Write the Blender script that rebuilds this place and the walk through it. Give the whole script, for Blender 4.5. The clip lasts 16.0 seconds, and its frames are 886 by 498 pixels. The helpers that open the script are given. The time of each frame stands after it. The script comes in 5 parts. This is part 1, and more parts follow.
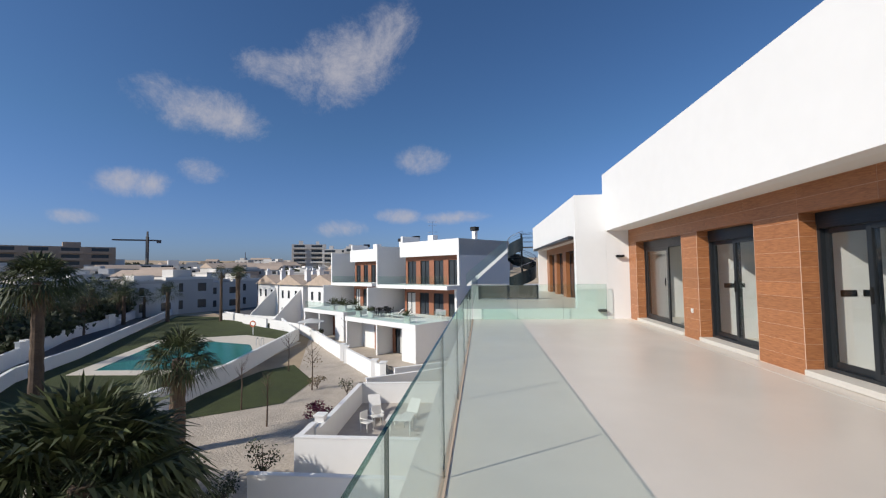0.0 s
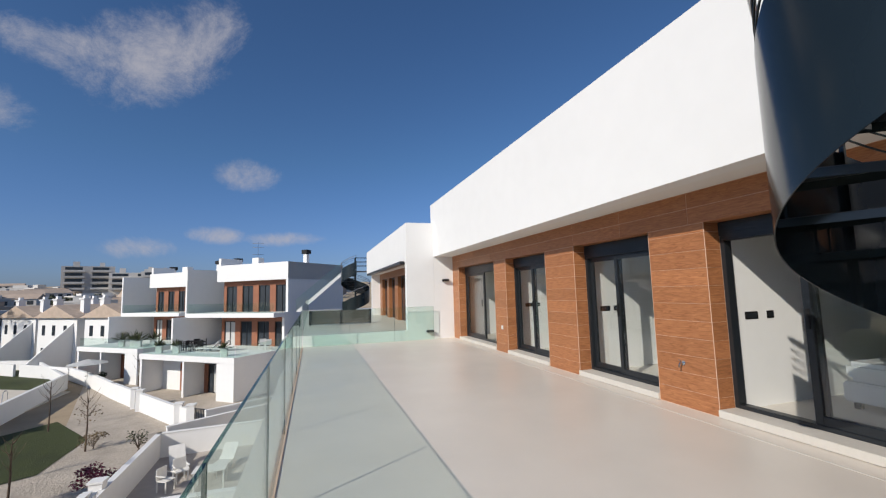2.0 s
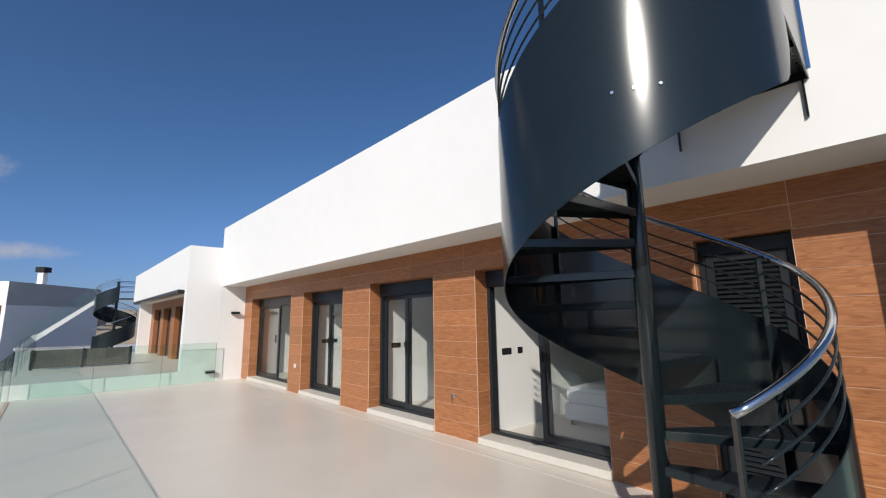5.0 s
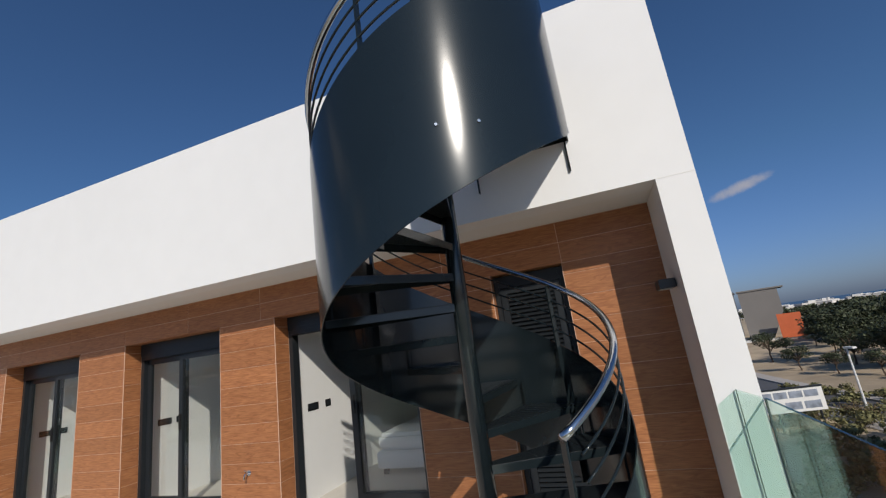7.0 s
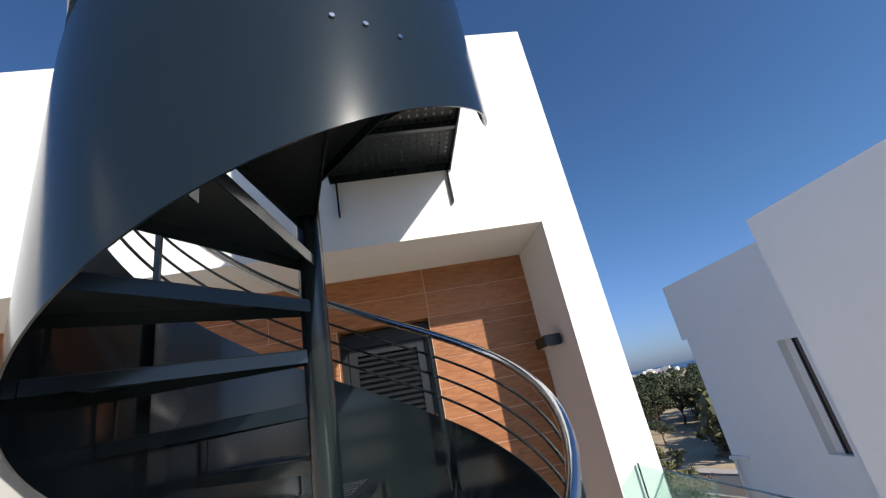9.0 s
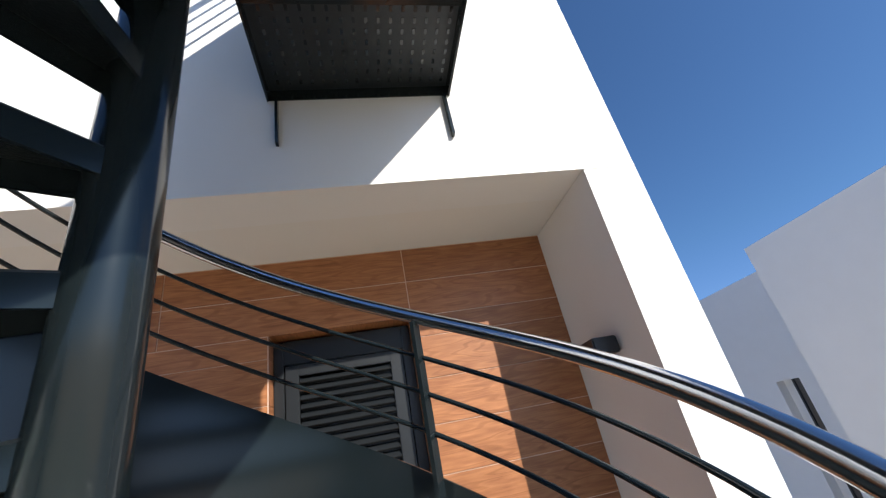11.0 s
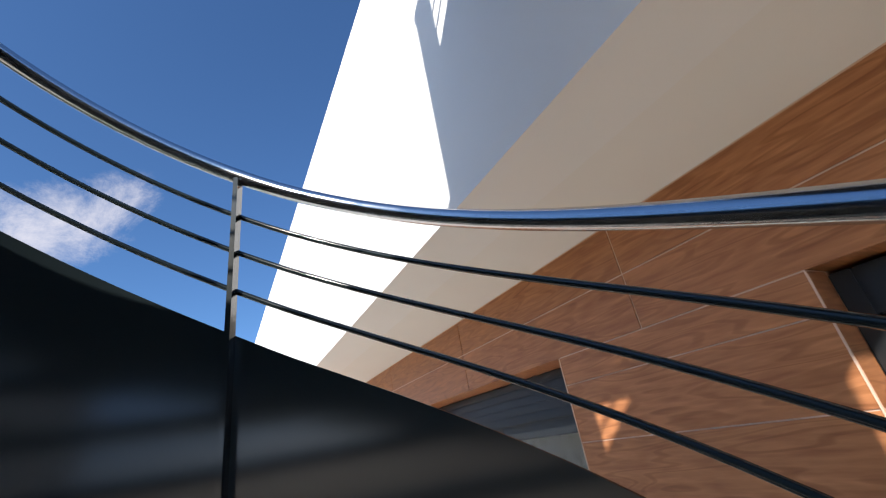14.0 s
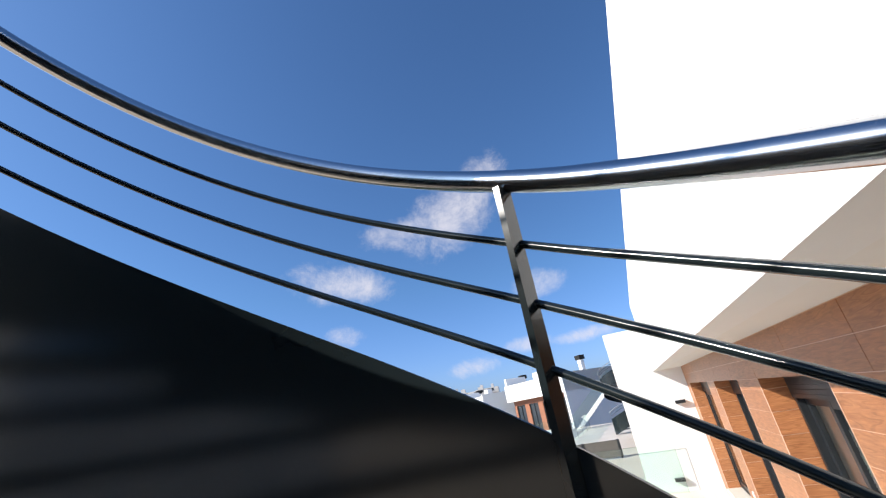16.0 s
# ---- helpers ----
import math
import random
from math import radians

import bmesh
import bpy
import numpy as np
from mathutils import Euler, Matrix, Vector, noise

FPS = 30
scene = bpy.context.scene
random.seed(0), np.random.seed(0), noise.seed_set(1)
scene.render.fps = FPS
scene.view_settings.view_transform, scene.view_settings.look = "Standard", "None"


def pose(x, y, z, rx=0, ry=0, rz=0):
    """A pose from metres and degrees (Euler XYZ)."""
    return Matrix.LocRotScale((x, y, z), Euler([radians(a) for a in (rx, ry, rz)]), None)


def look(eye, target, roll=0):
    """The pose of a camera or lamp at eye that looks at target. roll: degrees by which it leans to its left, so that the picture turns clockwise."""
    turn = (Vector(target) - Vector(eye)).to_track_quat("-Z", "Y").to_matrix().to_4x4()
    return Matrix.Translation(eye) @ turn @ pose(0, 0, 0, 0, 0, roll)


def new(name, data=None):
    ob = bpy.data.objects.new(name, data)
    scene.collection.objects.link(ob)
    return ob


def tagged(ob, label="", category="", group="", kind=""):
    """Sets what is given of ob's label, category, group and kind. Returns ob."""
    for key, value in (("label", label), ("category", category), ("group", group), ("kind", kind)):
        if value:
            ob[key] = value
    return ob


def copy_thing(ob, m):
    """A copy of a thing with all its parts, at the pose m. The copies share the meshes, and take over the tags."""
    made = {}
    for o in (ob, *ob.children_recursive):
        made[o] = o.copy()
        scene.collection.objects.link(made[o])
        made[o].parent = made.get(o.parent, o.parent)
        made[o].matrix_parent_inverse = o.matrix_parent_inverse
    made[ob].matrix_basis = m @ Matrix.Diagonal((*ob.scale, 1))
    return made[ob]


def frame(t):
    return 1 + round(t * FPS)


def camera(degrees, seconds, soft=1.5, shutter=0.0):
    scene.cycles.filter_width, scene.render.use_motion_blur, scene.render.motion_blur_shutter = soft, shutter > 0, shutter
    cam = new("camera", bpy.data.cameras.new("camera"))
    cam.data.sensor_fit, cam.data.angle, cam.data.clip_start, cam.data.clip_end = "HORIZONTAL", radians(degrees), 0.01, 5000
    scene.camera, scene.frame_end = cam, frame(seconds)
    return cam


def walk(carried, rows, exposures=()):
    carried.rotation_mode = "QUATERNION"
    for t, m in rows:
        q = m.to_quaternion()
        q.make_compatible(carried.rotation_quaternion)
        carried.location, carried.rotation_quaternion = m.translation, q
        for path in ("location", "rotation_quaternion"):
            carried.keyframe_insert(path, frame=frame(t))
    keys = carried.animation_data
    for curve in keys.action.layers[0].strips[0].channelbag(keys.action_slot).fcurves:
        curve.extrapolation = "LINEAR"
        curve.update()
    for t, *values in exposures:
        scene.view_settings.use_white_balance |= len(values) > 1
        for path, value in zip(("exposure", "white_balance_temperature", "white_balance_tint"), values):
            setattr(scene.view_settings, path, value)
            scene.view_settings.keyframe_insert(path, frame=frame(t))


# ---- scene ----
cam = camera(93.4, 16.0, soft=1.2)
PATH = [
    (0, (2.298, 1.172, 1.514), (2.116, 3.161, 1.615), -0.8),
    (0.5, (2.216, 1.122, 1.5), (2.265, 3.117, 1.635), -0.6),
    (1, (2.322, 1.127, 1.467), (2.575, 3.104, 1.628), -0.7),
    (1.5, (2.285, 1.071, 1.484), (2.714, 3.016, 1.667), -0.9),
    (2, (2.296, 1.041, 1.511), (2.89, 2.94, 1.711), -1.6),
    (2.5, (2.375, 0.999, 1.526), (3.124, 2.84, 1.753), -2.5),
    (3, (2.381, 0.966, 1.537), (3.286, 2.733, 1.778), -2.7),
    (3.5, (2.426, 0.942, 1.55), (3.462, 2.632, 1.817), -3.0),
    (4, (2.429, 0.904, 1.551), (3.607, 2.493, 1.844), -2.8),
    (6.5, (2.674, 1.012, 1.621), (4.355, 2.005, 2.055), -3.9),
    (7, (2.669, 1.169, 1.605), (4.51, 1.801, 2.066), -7.9),
    (7.5, (2.807, 1.315, 1.572), (4.698, 1.732, 2.071), -7.0),
    (8, (2.992, 1.423, 1.592), (4.873, 1.697, 2.214), -8.3),
    (8.5, (3.271, 1.561, 1.574), (5.159, 1.549, 2.233), -8.9),
    (9, (3.503, 1.641, 1.57), (5.358, 1.38, 2.271), -11.2),
    (11.5, (4.839, 1.625, 1.595), (6.59, 1.253, 2.487), -10.9),
    (12, (5.031, 1.577, 1.662), (6.783, 1.624, 2.625), -8.5),
    (12.5, (5.15, 1.556, 1.786), (6.831, 1.965, 2.79), -11.0),
    (13, (5.221, 1.589, 1.839), (6.75, 2.392, 2.848), -9.3),
    (13.5, (5.36, 1.627, 1.935), (6.616, 2.875, 2.864), -8.8),
    (14, (5.441, 1.667, 1.999), (6.362, 3.236, 2.829), -10.1),
    (14.5, (5.506, 1.751, 2.133), (6.099, 3.444, 3.016), -8.2),
    (15, (5.54, 1.817, 2.198), (5.744, 3.611, 3.059), -9.2),
    (15.5, (5.574, 1.886, 2.292), (5.371, 3.729, 3.044), -10.6),
    (16, (5.574, 2.06, 2.366), (4.933, 3.799, 3.116), -10.1),
]
walk(cam, [(t, look(e, a, r)) for t, e, a, r in PATH],
     [(0, -0.12), (2.5, -0.2), (4, -0.08), (6.5, -0.30), (7.2, -0.40), (8, -0.16), (8.5, 0.10), (9, 0.35), (11.5, 0.6), (12.5, 0.76), (14, 0.8), (15, 0.76), (16, 0.72)])


# ---- world, sun ----
SUN_DIR = Vector((0.65, 0.43, -0.48)).normalized()


def node(nt, kind, **kw):
    n = nt.nodes.new(kind)
    for k, v in kw.items():
        if k == "op":
            n.operation = v
        elif k.startswith("i") and k[1:].isdigit():
            n.inputs[int(k[1:])].default_value = v
    return n


def build_world():
    w = bpy.data.worlds.new("world")
    scene.world = w
    w.use_nodes = True
    nt = w.node_tree
    nt.nodes.clear()
    L = nt.links.new
    out = nt.nodes.new("ShaderNodeOutputWorld")
    bg = nt.nodes.new("ShaderNodeBackground")
    sky = nt.nodes.new("ShaderNodeTexSky")
    sky.sky_type = "NISHITA"
    sky.sun_disc = False
    sky.sun_elevation = math.asin(-SUN_DIR.z)
    sky.sun_rotation = math.atan2(-SUN_DIR.x, -SUN_DIR.y)
    sky.altitude = 100
    bg.inputs["Strength"].default_value = 0.072
    tc = nt.nodes.new("ShaderNodeTexCoord")
    sep = nt.nodes.new("ShaderNodeSeparateXYZ")
    L(tc.outputs["Generated"], sep.inputs[0])
    az = node(nt, "ShaderNodeMath", op="ARCTAN2")
    L(sep.outputs["X"], az.inputs[0])
    L(sep.outputs["Y"], az.inputs[1])
    el = node(nt, "ShaderNodeMath", op="ARCSINE")
    L(sep.outputs["Z"], el.inputs[0])
    total = None
    # azimuth, elevation, half width, half height, slope of each cloud, in degrees
    for a, e, wd, ht, sl in ((-17.5, 26.6, 9.5, 5.6, 0.3), (-12.6, 30.0, 5.2, 4.6, 0.3), (-27.6, 25.0, 6.0, 2.6, 0.05), (-35.4, 19.2, 8.4, 3.4, -0.12), (-41.9, 10.1, 4.4, 2.0, 0.1),
                             (-35.4, 12.0, 3.0, 1.8, 0.0), (-7.9, 15.0, 4.4, 2.2, 0.0), (-18.9, 5.8, 3.9, 1.5, 0.0), (-3.6, 7.2, 5.5, 1.1, 0),
                             (-47, 6.1, 2.6, 1.0, 0), (-11, 7.5, 3.4, 1.2, 0), (108, 13, 3.5, 0.7, 0.2), (-70, 14, 12, 3, 0.1), (170, 20, 16, 5, 0.2)):
        dx = node(nt, "ShaderNodeMath", op="SUBTRACT", i1=radians(a))
        L(az.outputs[0], dx.inputs[0])
        dy = node(nt, "ShaderNodeMath", op="SUBTRACT", i1=radians(e))
        L(el.outputs[0], dy.inputs[0])
        sk = node(nt, "ShaderNodeMath", op="MULTIPLY_ADD", i1=-sl)
        L(dx.outputs[0], sk.inputs[0])
        L(dy.outputs[0], sk.inputs[2])
        u = node(nt, "ShaderNodeMath", op="MULTIPLY", i1=1 / radians(wd))
        L(dx.outputs[0], u.inputs[0])
        v = node(nt, "ShaderNodeMath", op="MULTIPLY", i1=1 / radians(ht))
        L(sk.outputs[0], v.inputs[0])
        u2 = node(nt, "ShaderNodeMath", op="MULTIPLY")
        L(u.outputs[0], u2.inputs[0])
        L(u.outputs[0], u2.inputs[1])
        r = node(nt, "ShaderNodeMath", op="MULTIPLY_ADD")
        L(v.outputs[0], r.inputs[0])
        L(v.outputs[0], r.inputs[1])
        L(u2.outputs[0], r.inputs[2])
        f = node(nt, "ShaderNodeMath", op="SUBTRACT", i0=1.0)
        L(r.outputs[0], f.inputs[1])
        if total is None:
            total = f
        else:
            m = node(nt, "ShaderNodeMath", op="MAXIMUM")
            L(total.outputs[0], m.inputs[0])
            L(f.outputs[0], m.inputs[1])
            total = m
    nz = nt.nodes.new("ShaderNodeTexNoise")
    nz.inputs["Scale"].default_value = 7.0
    nz.inputs["Detail"].default_value = 9.0
    nz.inputs["Roughness"].default_value = 0.74
    nz.inputs["Distortion"].default_value = 0.3
    L(tc.outputs["Generated"], nz.inputs["Vector"])
    add = node(nt, "ShaderNodeMath", op="MULTIPLY_ADD", i1=0.30)
    L(total.outputs[0], add.inputs[0])
    L(nz.outputs["Fac"], add.inputs[2])
    ramp = nt.nodes.new("ShaderNodeMapRange")
    ramp.interpolation_type = "SMOOTHSTEP"
    ramp.inputs["From Min"].default_value = 0.52
    ramp.inputs["From Max"].default_value = 0.98
    ramp.inputs["To Max"].default_value = CLOUD_COVER
    L(add.outputs[0], ramp.inputs["Value"])
    mix = nt.nodes.new("ShaderNodeMix")
    mix.data_type = "RGBA"
    mix.inputs["B"].default_value = CLOUD_LIGHT
    tint = nt.nodes.new("ShaderNodeMix")
    tint.data_type = "RGBA"
    tint.blend_type = "MULTIPLY"
    tint.inputs["Factor"].default_value = 1.0
    tint.inputs["B"].default_value = SKY_TINT
    low = nt.nodes.new("ShaderNodeMix")
    low.data_type = "RGBA"
    low.inputs["A"].default_value = SKY_LOW
    low.inputs["B"].default_value = SKY_TINT
    lm = nt.nodes.new("ShaderNodeMapRange")
    lm.inputs["From Max"].default_value = 0.3
    L(el.outputs[0], lm.inputs["Value"])
    L(lm.outputs[0], low.inputs["Factor"])
    L(low.outputs["Result"], tint.inputs["B"])
    L(sky.outputs[0], tint.inputs["A"])
    L(ramp.outputs[0], mix.inputs["Factor"])
    L(tint.outputs["Result"], mix.inputs["A"])
    L(mix.outputs["Result"], bg.inputs["Color"])
    L(bg.outputs[0], out.inputs[0])


CLOUD_COVER = 0.85
CLOUD_LIGHT = (7.2, 7.0, 7.6, 1)
SKY_TINT = (0.65, 1.0, 1.43, 1)
SKY_LOW = (0.69, 0.91, 1.66, 1)
build_world()
sun = new("sun", bpy.data.lights.new("sun", "SUN"))
sun.data.energy = 4.7
sun.data.angle = radians(0.55)
sun.data.color = (1.0, 0.93, 0.84)
sun.matrix_world = look((0, 0, 30), Vector((0, 0, 30)) + SUN_DIR)
scene.view_settings.exposure = 0.0

# ---- materials ----


def mat(name, color, rough=0.6, metal=0.0, var=0.12, scale=6.0, bump=0.0, bump_scale=60.0, island=0.0, per_object=0.0, stretch=(1, 1, 1), spec=0.5, dist=0.004):
    m = bpy.data.materials.new(name)
    m.use_nodes = True
    nt = m.node_tree
    L = nt.links.new
    b = nt.nodes["Principled BSDF"]
    b.inputs["Roughness"].default_value = rough
    b.inputs["Metallic"].default_value = metal
    b.inputs["Specular IOR Level"].default_value = spec
    tc = nt.nodes.new("ShaderNodeTexCoord")
    mp = nt.nodes.new("ShaderNodeMapping")
    mp.inputs["Scale"].default_value = stretch
    L(tc.outputs["Object"], mp.inputs[0])
    n1 = nt.nodes.new("ShaderNodeTexNoise")
    n1.inputs["Scale"].default_value = scale
    n1.inputs["Detail"].default_value = 6
    L(mp.outputs[0], n1.inputs["Vector"])
    n2 = nt.nodes.new("ShaderNodeTexNoise")
    n2.inputs["Scale"].default_value = scale * 0.13
    n2.inputs["Detail"].default_value = 3
    L(mp.outputs[0], n2.inputs["Vector"])
    av = node(nt, "ShaderNodeMath", op="ADD")
    L(n1.outputs["Fac"], av.inputs[0])
    L(n2.outputs["Fac"], av.inputs[1])
    mr = nt.nodes.new("ShaderNodeMapRange")
    mr.inputs["From Min"].default_value = 0.6
    mr.inputs["From Max"].default_value = 1.4
    mr.inputs["To Min"].default_value = 1 - var
    mr.inputs["To Max"].default_value = 1 + var
    L(av.outputs[0], mr.inputs["Value"])
    fac = mr.outputs[0]
    if per_object or island:
        src = nt.nodes.new("ShaderNodeObjectInfo").outputs["Random"] if per_object else nt.nodes.new("ShaderNodeNewGeometry").outputs["Random Per Island"]
        a = per_object or island
        r2 = nt.nodes.new("ShaderNodeMapRange")
        r2.inputs["To Min"].default_value = 1 - a
        r2.inputs["To Max"].default_value = 1 + a
        L(src, r2.inputs["Value"])
        mm = node(nt, "ShaderNodeMath", op="MULTIPLY")
        L(fac, mm.inputs[0])
        L(r2.outputs[0], mm.inputs[1])
        fac = mm.outputs[0]
    sc = nt.nodes.new("ShaderNodeVectorMath")
    sc.operation = "SCALE"
    sc.inputs[0].default_value = color
    L(fac, sc.inputs["Scale"])
    L(sc.outputs[0], b.inputs["Base Color"])
    if bump:
        n3 = nt.nodes.new("ShaderNodeTexNoise")
        n3.inputs["Scale"].default_value = bump_scale
        n3.inputs["Detail"].default_value = 4
        L(mp.outputs[0], n3.inputs["Vector"])
        bp = nt.nodes.new("ShaderNodeBump")
        bp.inputs["Strength"].default_value = bump
        bp.inputs["Distance"].default_value = dist
        L(n3.outputs["Fac"], bp.inputs["Height"])
        L(bp.outputs[0], b.inputs["Normal"])
    return m


def wood_mat(name, axis):
    """Wood-look porcelain planks: grain along the given axis."""
    m = bpy.data.materials.new(name)
    m.use_nodes = True
    nt = m.node_tree
    L = nt.links.new
    b = nt.nodes["Principled BSDF"]
    b.inputs["Roughness"].default_value = 0.42
    b.inputs["Specular IOR Level"].default_value = 0.35
    geo = nt.nodes.new("ShaderNodeNewGeometry")
    oi = nt.nodes.new("ShaderNodeObjectInfo")
    off = nt.nodes.new("ShaderNodeVectorMath")
    off.operation = "MULTIPLY_ADD"
    off.inputs[1].default_value = (7.0, 13.0, 29.0)
    L(oi.outputs["Random"], off.inputs[0])
    L(geo.outputs["Position"], off.inputs[2])
    mp = nt.nodes.new("ShaderNodeMapping")
    mp.inputs["Scale"].default_value = (0.8, 7, 7) if axis == "x" else (7, 0.8, 7)
    L(off.outputs[0], mp.inputs[0])
    n1 = nt.nodes.new("ShaderNodeTexNoise")
    n1.inputs["Scale"].default_value = 1.3
    n1.inputs["Detail"].default_value = 2
    L(mp.outputs[0], n1.inputs["Vector"])
    ml = node(nt, "ShaderNodeMath", op="MULTIPLY", i1=70.0)
    L(n1.outputs["Fac"], ml.inputs[0])
    sn = node(nt, "ShaderNodeMath", op="SINE")
    L(ml.outputs[0], sn.inputs[0])
    n2 = nt.nodes.new("ShaderNodeTexNoise")
    n2.inputs["Scale"].default_value = 9
    n2.inputs["Detail"].default_value = 6
    L(mp.outputs[0], n2.inputs["Vector"])
    ad = node(nt, "ShaderNodeMath", op="MULTIPLY_ADD", i1=0.06)
    L(sn.outputs[0], ad.inputs[0])
    L(n2.outputs["Fac"], ad.inputs[2])
    r = nt.nodes.new("ShaderNodeValToRGB")
    r.color_ramp.elements[0].position = 0.15
    r.color_ramp.elements[0].color = (0.225, 0.082, 0.034, 1)
    r.color_ramp.elements[1].position = 0.85
    r.color_ramp.elements[1].color = (0.49, 0.215, 0.09, 1)
    L(ad.outputs[0], r.inputs[0])
    hs = nt.nodes.new("ShaderNodeHueSaturation")
    vr = nt.nodes.new("ShaderNodeMapRange")
    vr.inputs["To Min"].default_value = 0.9
    vr.inputs["To Max"].default_value = 1.1
    L(oi.outputs["Random"], vr.inputs["Value"])
    L(vr.outputs[0], hs.inputs["Value"])
    ln = nt.nodes.new("ShaderNodeMapRange")
    ln.interpolation_type = "SMOOTHSTEP"
    ln.inputs["From Min"].default_value = 0.45
    ln.inputs["To Max"].default_value = 0.42
    L(sn.outputs[0], ln.inputs["Value"])
    dk = nt.nodes.new("ShaderNodeMix")
    dk.data_type = "RGBA"
    dk.blend_type = "MULTIPLY"
    dk.inputs["B"].default_value = (0.42, 0.34, 0.28, 1)
    L(ln.outputs[0], dk.inputs["Factor"])
    L(r.outputs[0], dk.inputs["A"])
    L(dk.outputs["Result"], hs.inputs["Color"])
    L(hs.outputs[0], b.inputs["Base Color"])
    bp = nt.nodes.new("ShaderNodeBump")
    bp.inputs["Strength"].default_value = 0.25
    bp.inputs["Distance"].default_value = 0.002
    L(ad.outputs[0], bp.inputs["Height"])
    L(bp.outputs[0], b.inputs["Normal"])
    return m


def glass_mat(name, tint, gloss=1.0):
    m = bpy.data.materials.new(name)
    m.use_nodes = True
    nt = m.node_tree
    nt.nodes.clear()
    L = nt.links.new
    out = nt.nodes.new("ShaderNodeOutputMaterial")
    tr = nt.nodes.new("ShaderNodeBsdfTransparent")
    tr.inputs["Color"].default_value = (*tint, 1)
    gl = nt.nodes.new("ShaderNodeBsdfGlossy")
    gl.inputs["Roughness"].default_value = 0.01
    gl.inputs["Color"].default_value = (gloss, gloss, gloss, 1)
    lw = nt.nodes.new("ShaderNodeLayerWeight")
    lw.inputs["Blend"].default_value = 0.5
    pw = node(nt, "ShaderNodeMath", op="POWER", i1=5.0)
    L(lw.outputs["Facing"], pw.inputs[0])
    fr = node(nt, "ShaderNodeMath", op="MULTIPLY_ADD", i1=0.6, i2=0.045)
    L(pw.outputs[0], fr.inputs[0])
    mx = nt.nodes.new("ShaderNodeMixShader")
    L(fr.outputs[0], mx.inputs[0])
    L(tr.outputs[0], mx.inputs[1])
    L(gl.outputs[0], mx.inputs[2])
    L(mx.outputs[0], out.inputs[0])
    return m


M_WHITE = mat("white_render", (0.75, 0.745, 0.73), 0.85, var=0.025, scale=3, bump=0.25, bump_scale=180, dist=0.002)
M_SOFFIT = mat("soffit_render", (0.74, 0.725, 0.69), 0.9, var=0.02, scale=3, bump=0.2, bump_scale=150, dist=0.002)
M_FLOOR = mat("terrace_tile", (0.65, 0.59, 0.515), 0.36, var=0.06, scale=1.3, bump=0.1, bump_scale=220, dist=0.001)


def vary_gloss(m, lo, hi, scale):
    """Uneven gloss, as of a mopped and walked floor."""
    nt = m.node_tree
    tc = nt.nodes.new("ShaderNodeTexCoord")
    nz = nt.nodes.new("ShaderNodeTexNoise")
    nz.inputs["Scale"].default_value = scale
    nz.inputs["Detail"].default_value = 5
    nt.links.new(tc.outputs["Object"], nz.inputs["Vector"])
    mr = nt.nodes.new("ShaderNodeMapRange")
    mr.inputs["From Min"].default_value = 0.35
    mr.inputs["From Max"].default_value = 0.65
    mr.inputs["To Min"].default_value = lo
    mr.inputs["To Max"].default_value = hi
    nt.links.new(nz.outputs["Fac"], mr.inputs["Value"])
    nt.links.new(mr.outputs[0], nt.nodes["Principled BSDF"].inputs["Roughness"])


vary_gloss(M_FLOOR, 0.30, 0.46, 0.45)
M_SILL = mat("sill_stone", (0.58, 0.545, 0.485), 0.45, var=0.06, scale=20)
M_GROUT = mat("grout", (0.64, 0.45, 0.34), 0.9, var=0.05)
M_WOODY = wood_mat("wood_tile_y", "y")
M_WOODX = wood_mat("wood_tile_x", "x")
M_FRAME = mat("anthracite_aluminium", (0.014, 0.017, 0.020), 0.38, var=0.06)
M_STEEL = mat("dark_green_grey_steel", (0.0105, 0.016, 0.0185), 0.16, metal=0.0, var=0.10, scale=3, bump=0.05, bump_scale=5, spec=0.5)
M_TREAD = mat("tread_steel", (0.011, 0.015, 0.017), 0.36, metal=0.0, var=0.25, scale=25, bump=0.5, bump_scale=260)
M_INOX = mat("stainless_tube", (0.55, 0.56, 0.58), 0.16, metal=1.0, var=0.05, scale=10)
M_GLASS = glass_mat("balustrade_glass", (0.90, 0.965, 0.94))
M_PANE = glass_mat("window_glass", (0.965, 0.975, 0.97))
M_GEDGE = mat("glass_edge", (0.012, 0.035, 0.03), 0.2, var=0.05)
M_GTOP = glass_mat("glass_top_edge", (0.36, 0.48, 0.43))
M_ROOM = mat("room_paint", (0.72, 0.72, 0.70), 0.9, var=0.02)
M_SOFA = mat("sofa_fabric", (0.66, 0.67, 0.68), 0.9, var=0.05, scale=30, bump=0.3, bump_scale=400)
M_BLACK = mat("black_plastic", (0.012, 0.012, 0.012), 0.6, var=0.05, spec=0.3)
M_GRASS = mat("lawn", (0.042, 0.055, 0.011), 0.95, var=0.35, scale=1.6, bump=0.8, bump_scale=30, dist=0.05)
M_GRAVEL = mat("gravel", (0.44, 0.38, 0.31), 0.95, var=0.22, scale=7, bump=1.0, bump_scale=9, dist=0.06)
M_EARTH = mat("dry_ground", (0.42, 0.325, 0.215), 0.95, var=0.4, scale=0.25, bump=0.6, bump_scale=3, dist=0.1)
M_ASPHALT = mat("asphalt", (0.085, 0.085, 0.09), 0.85, var=0.15, scale=2)
M_PAVE = mat("paving", (0.42, 0.38, 0.34), 0.85, var=0.12, scale=3)
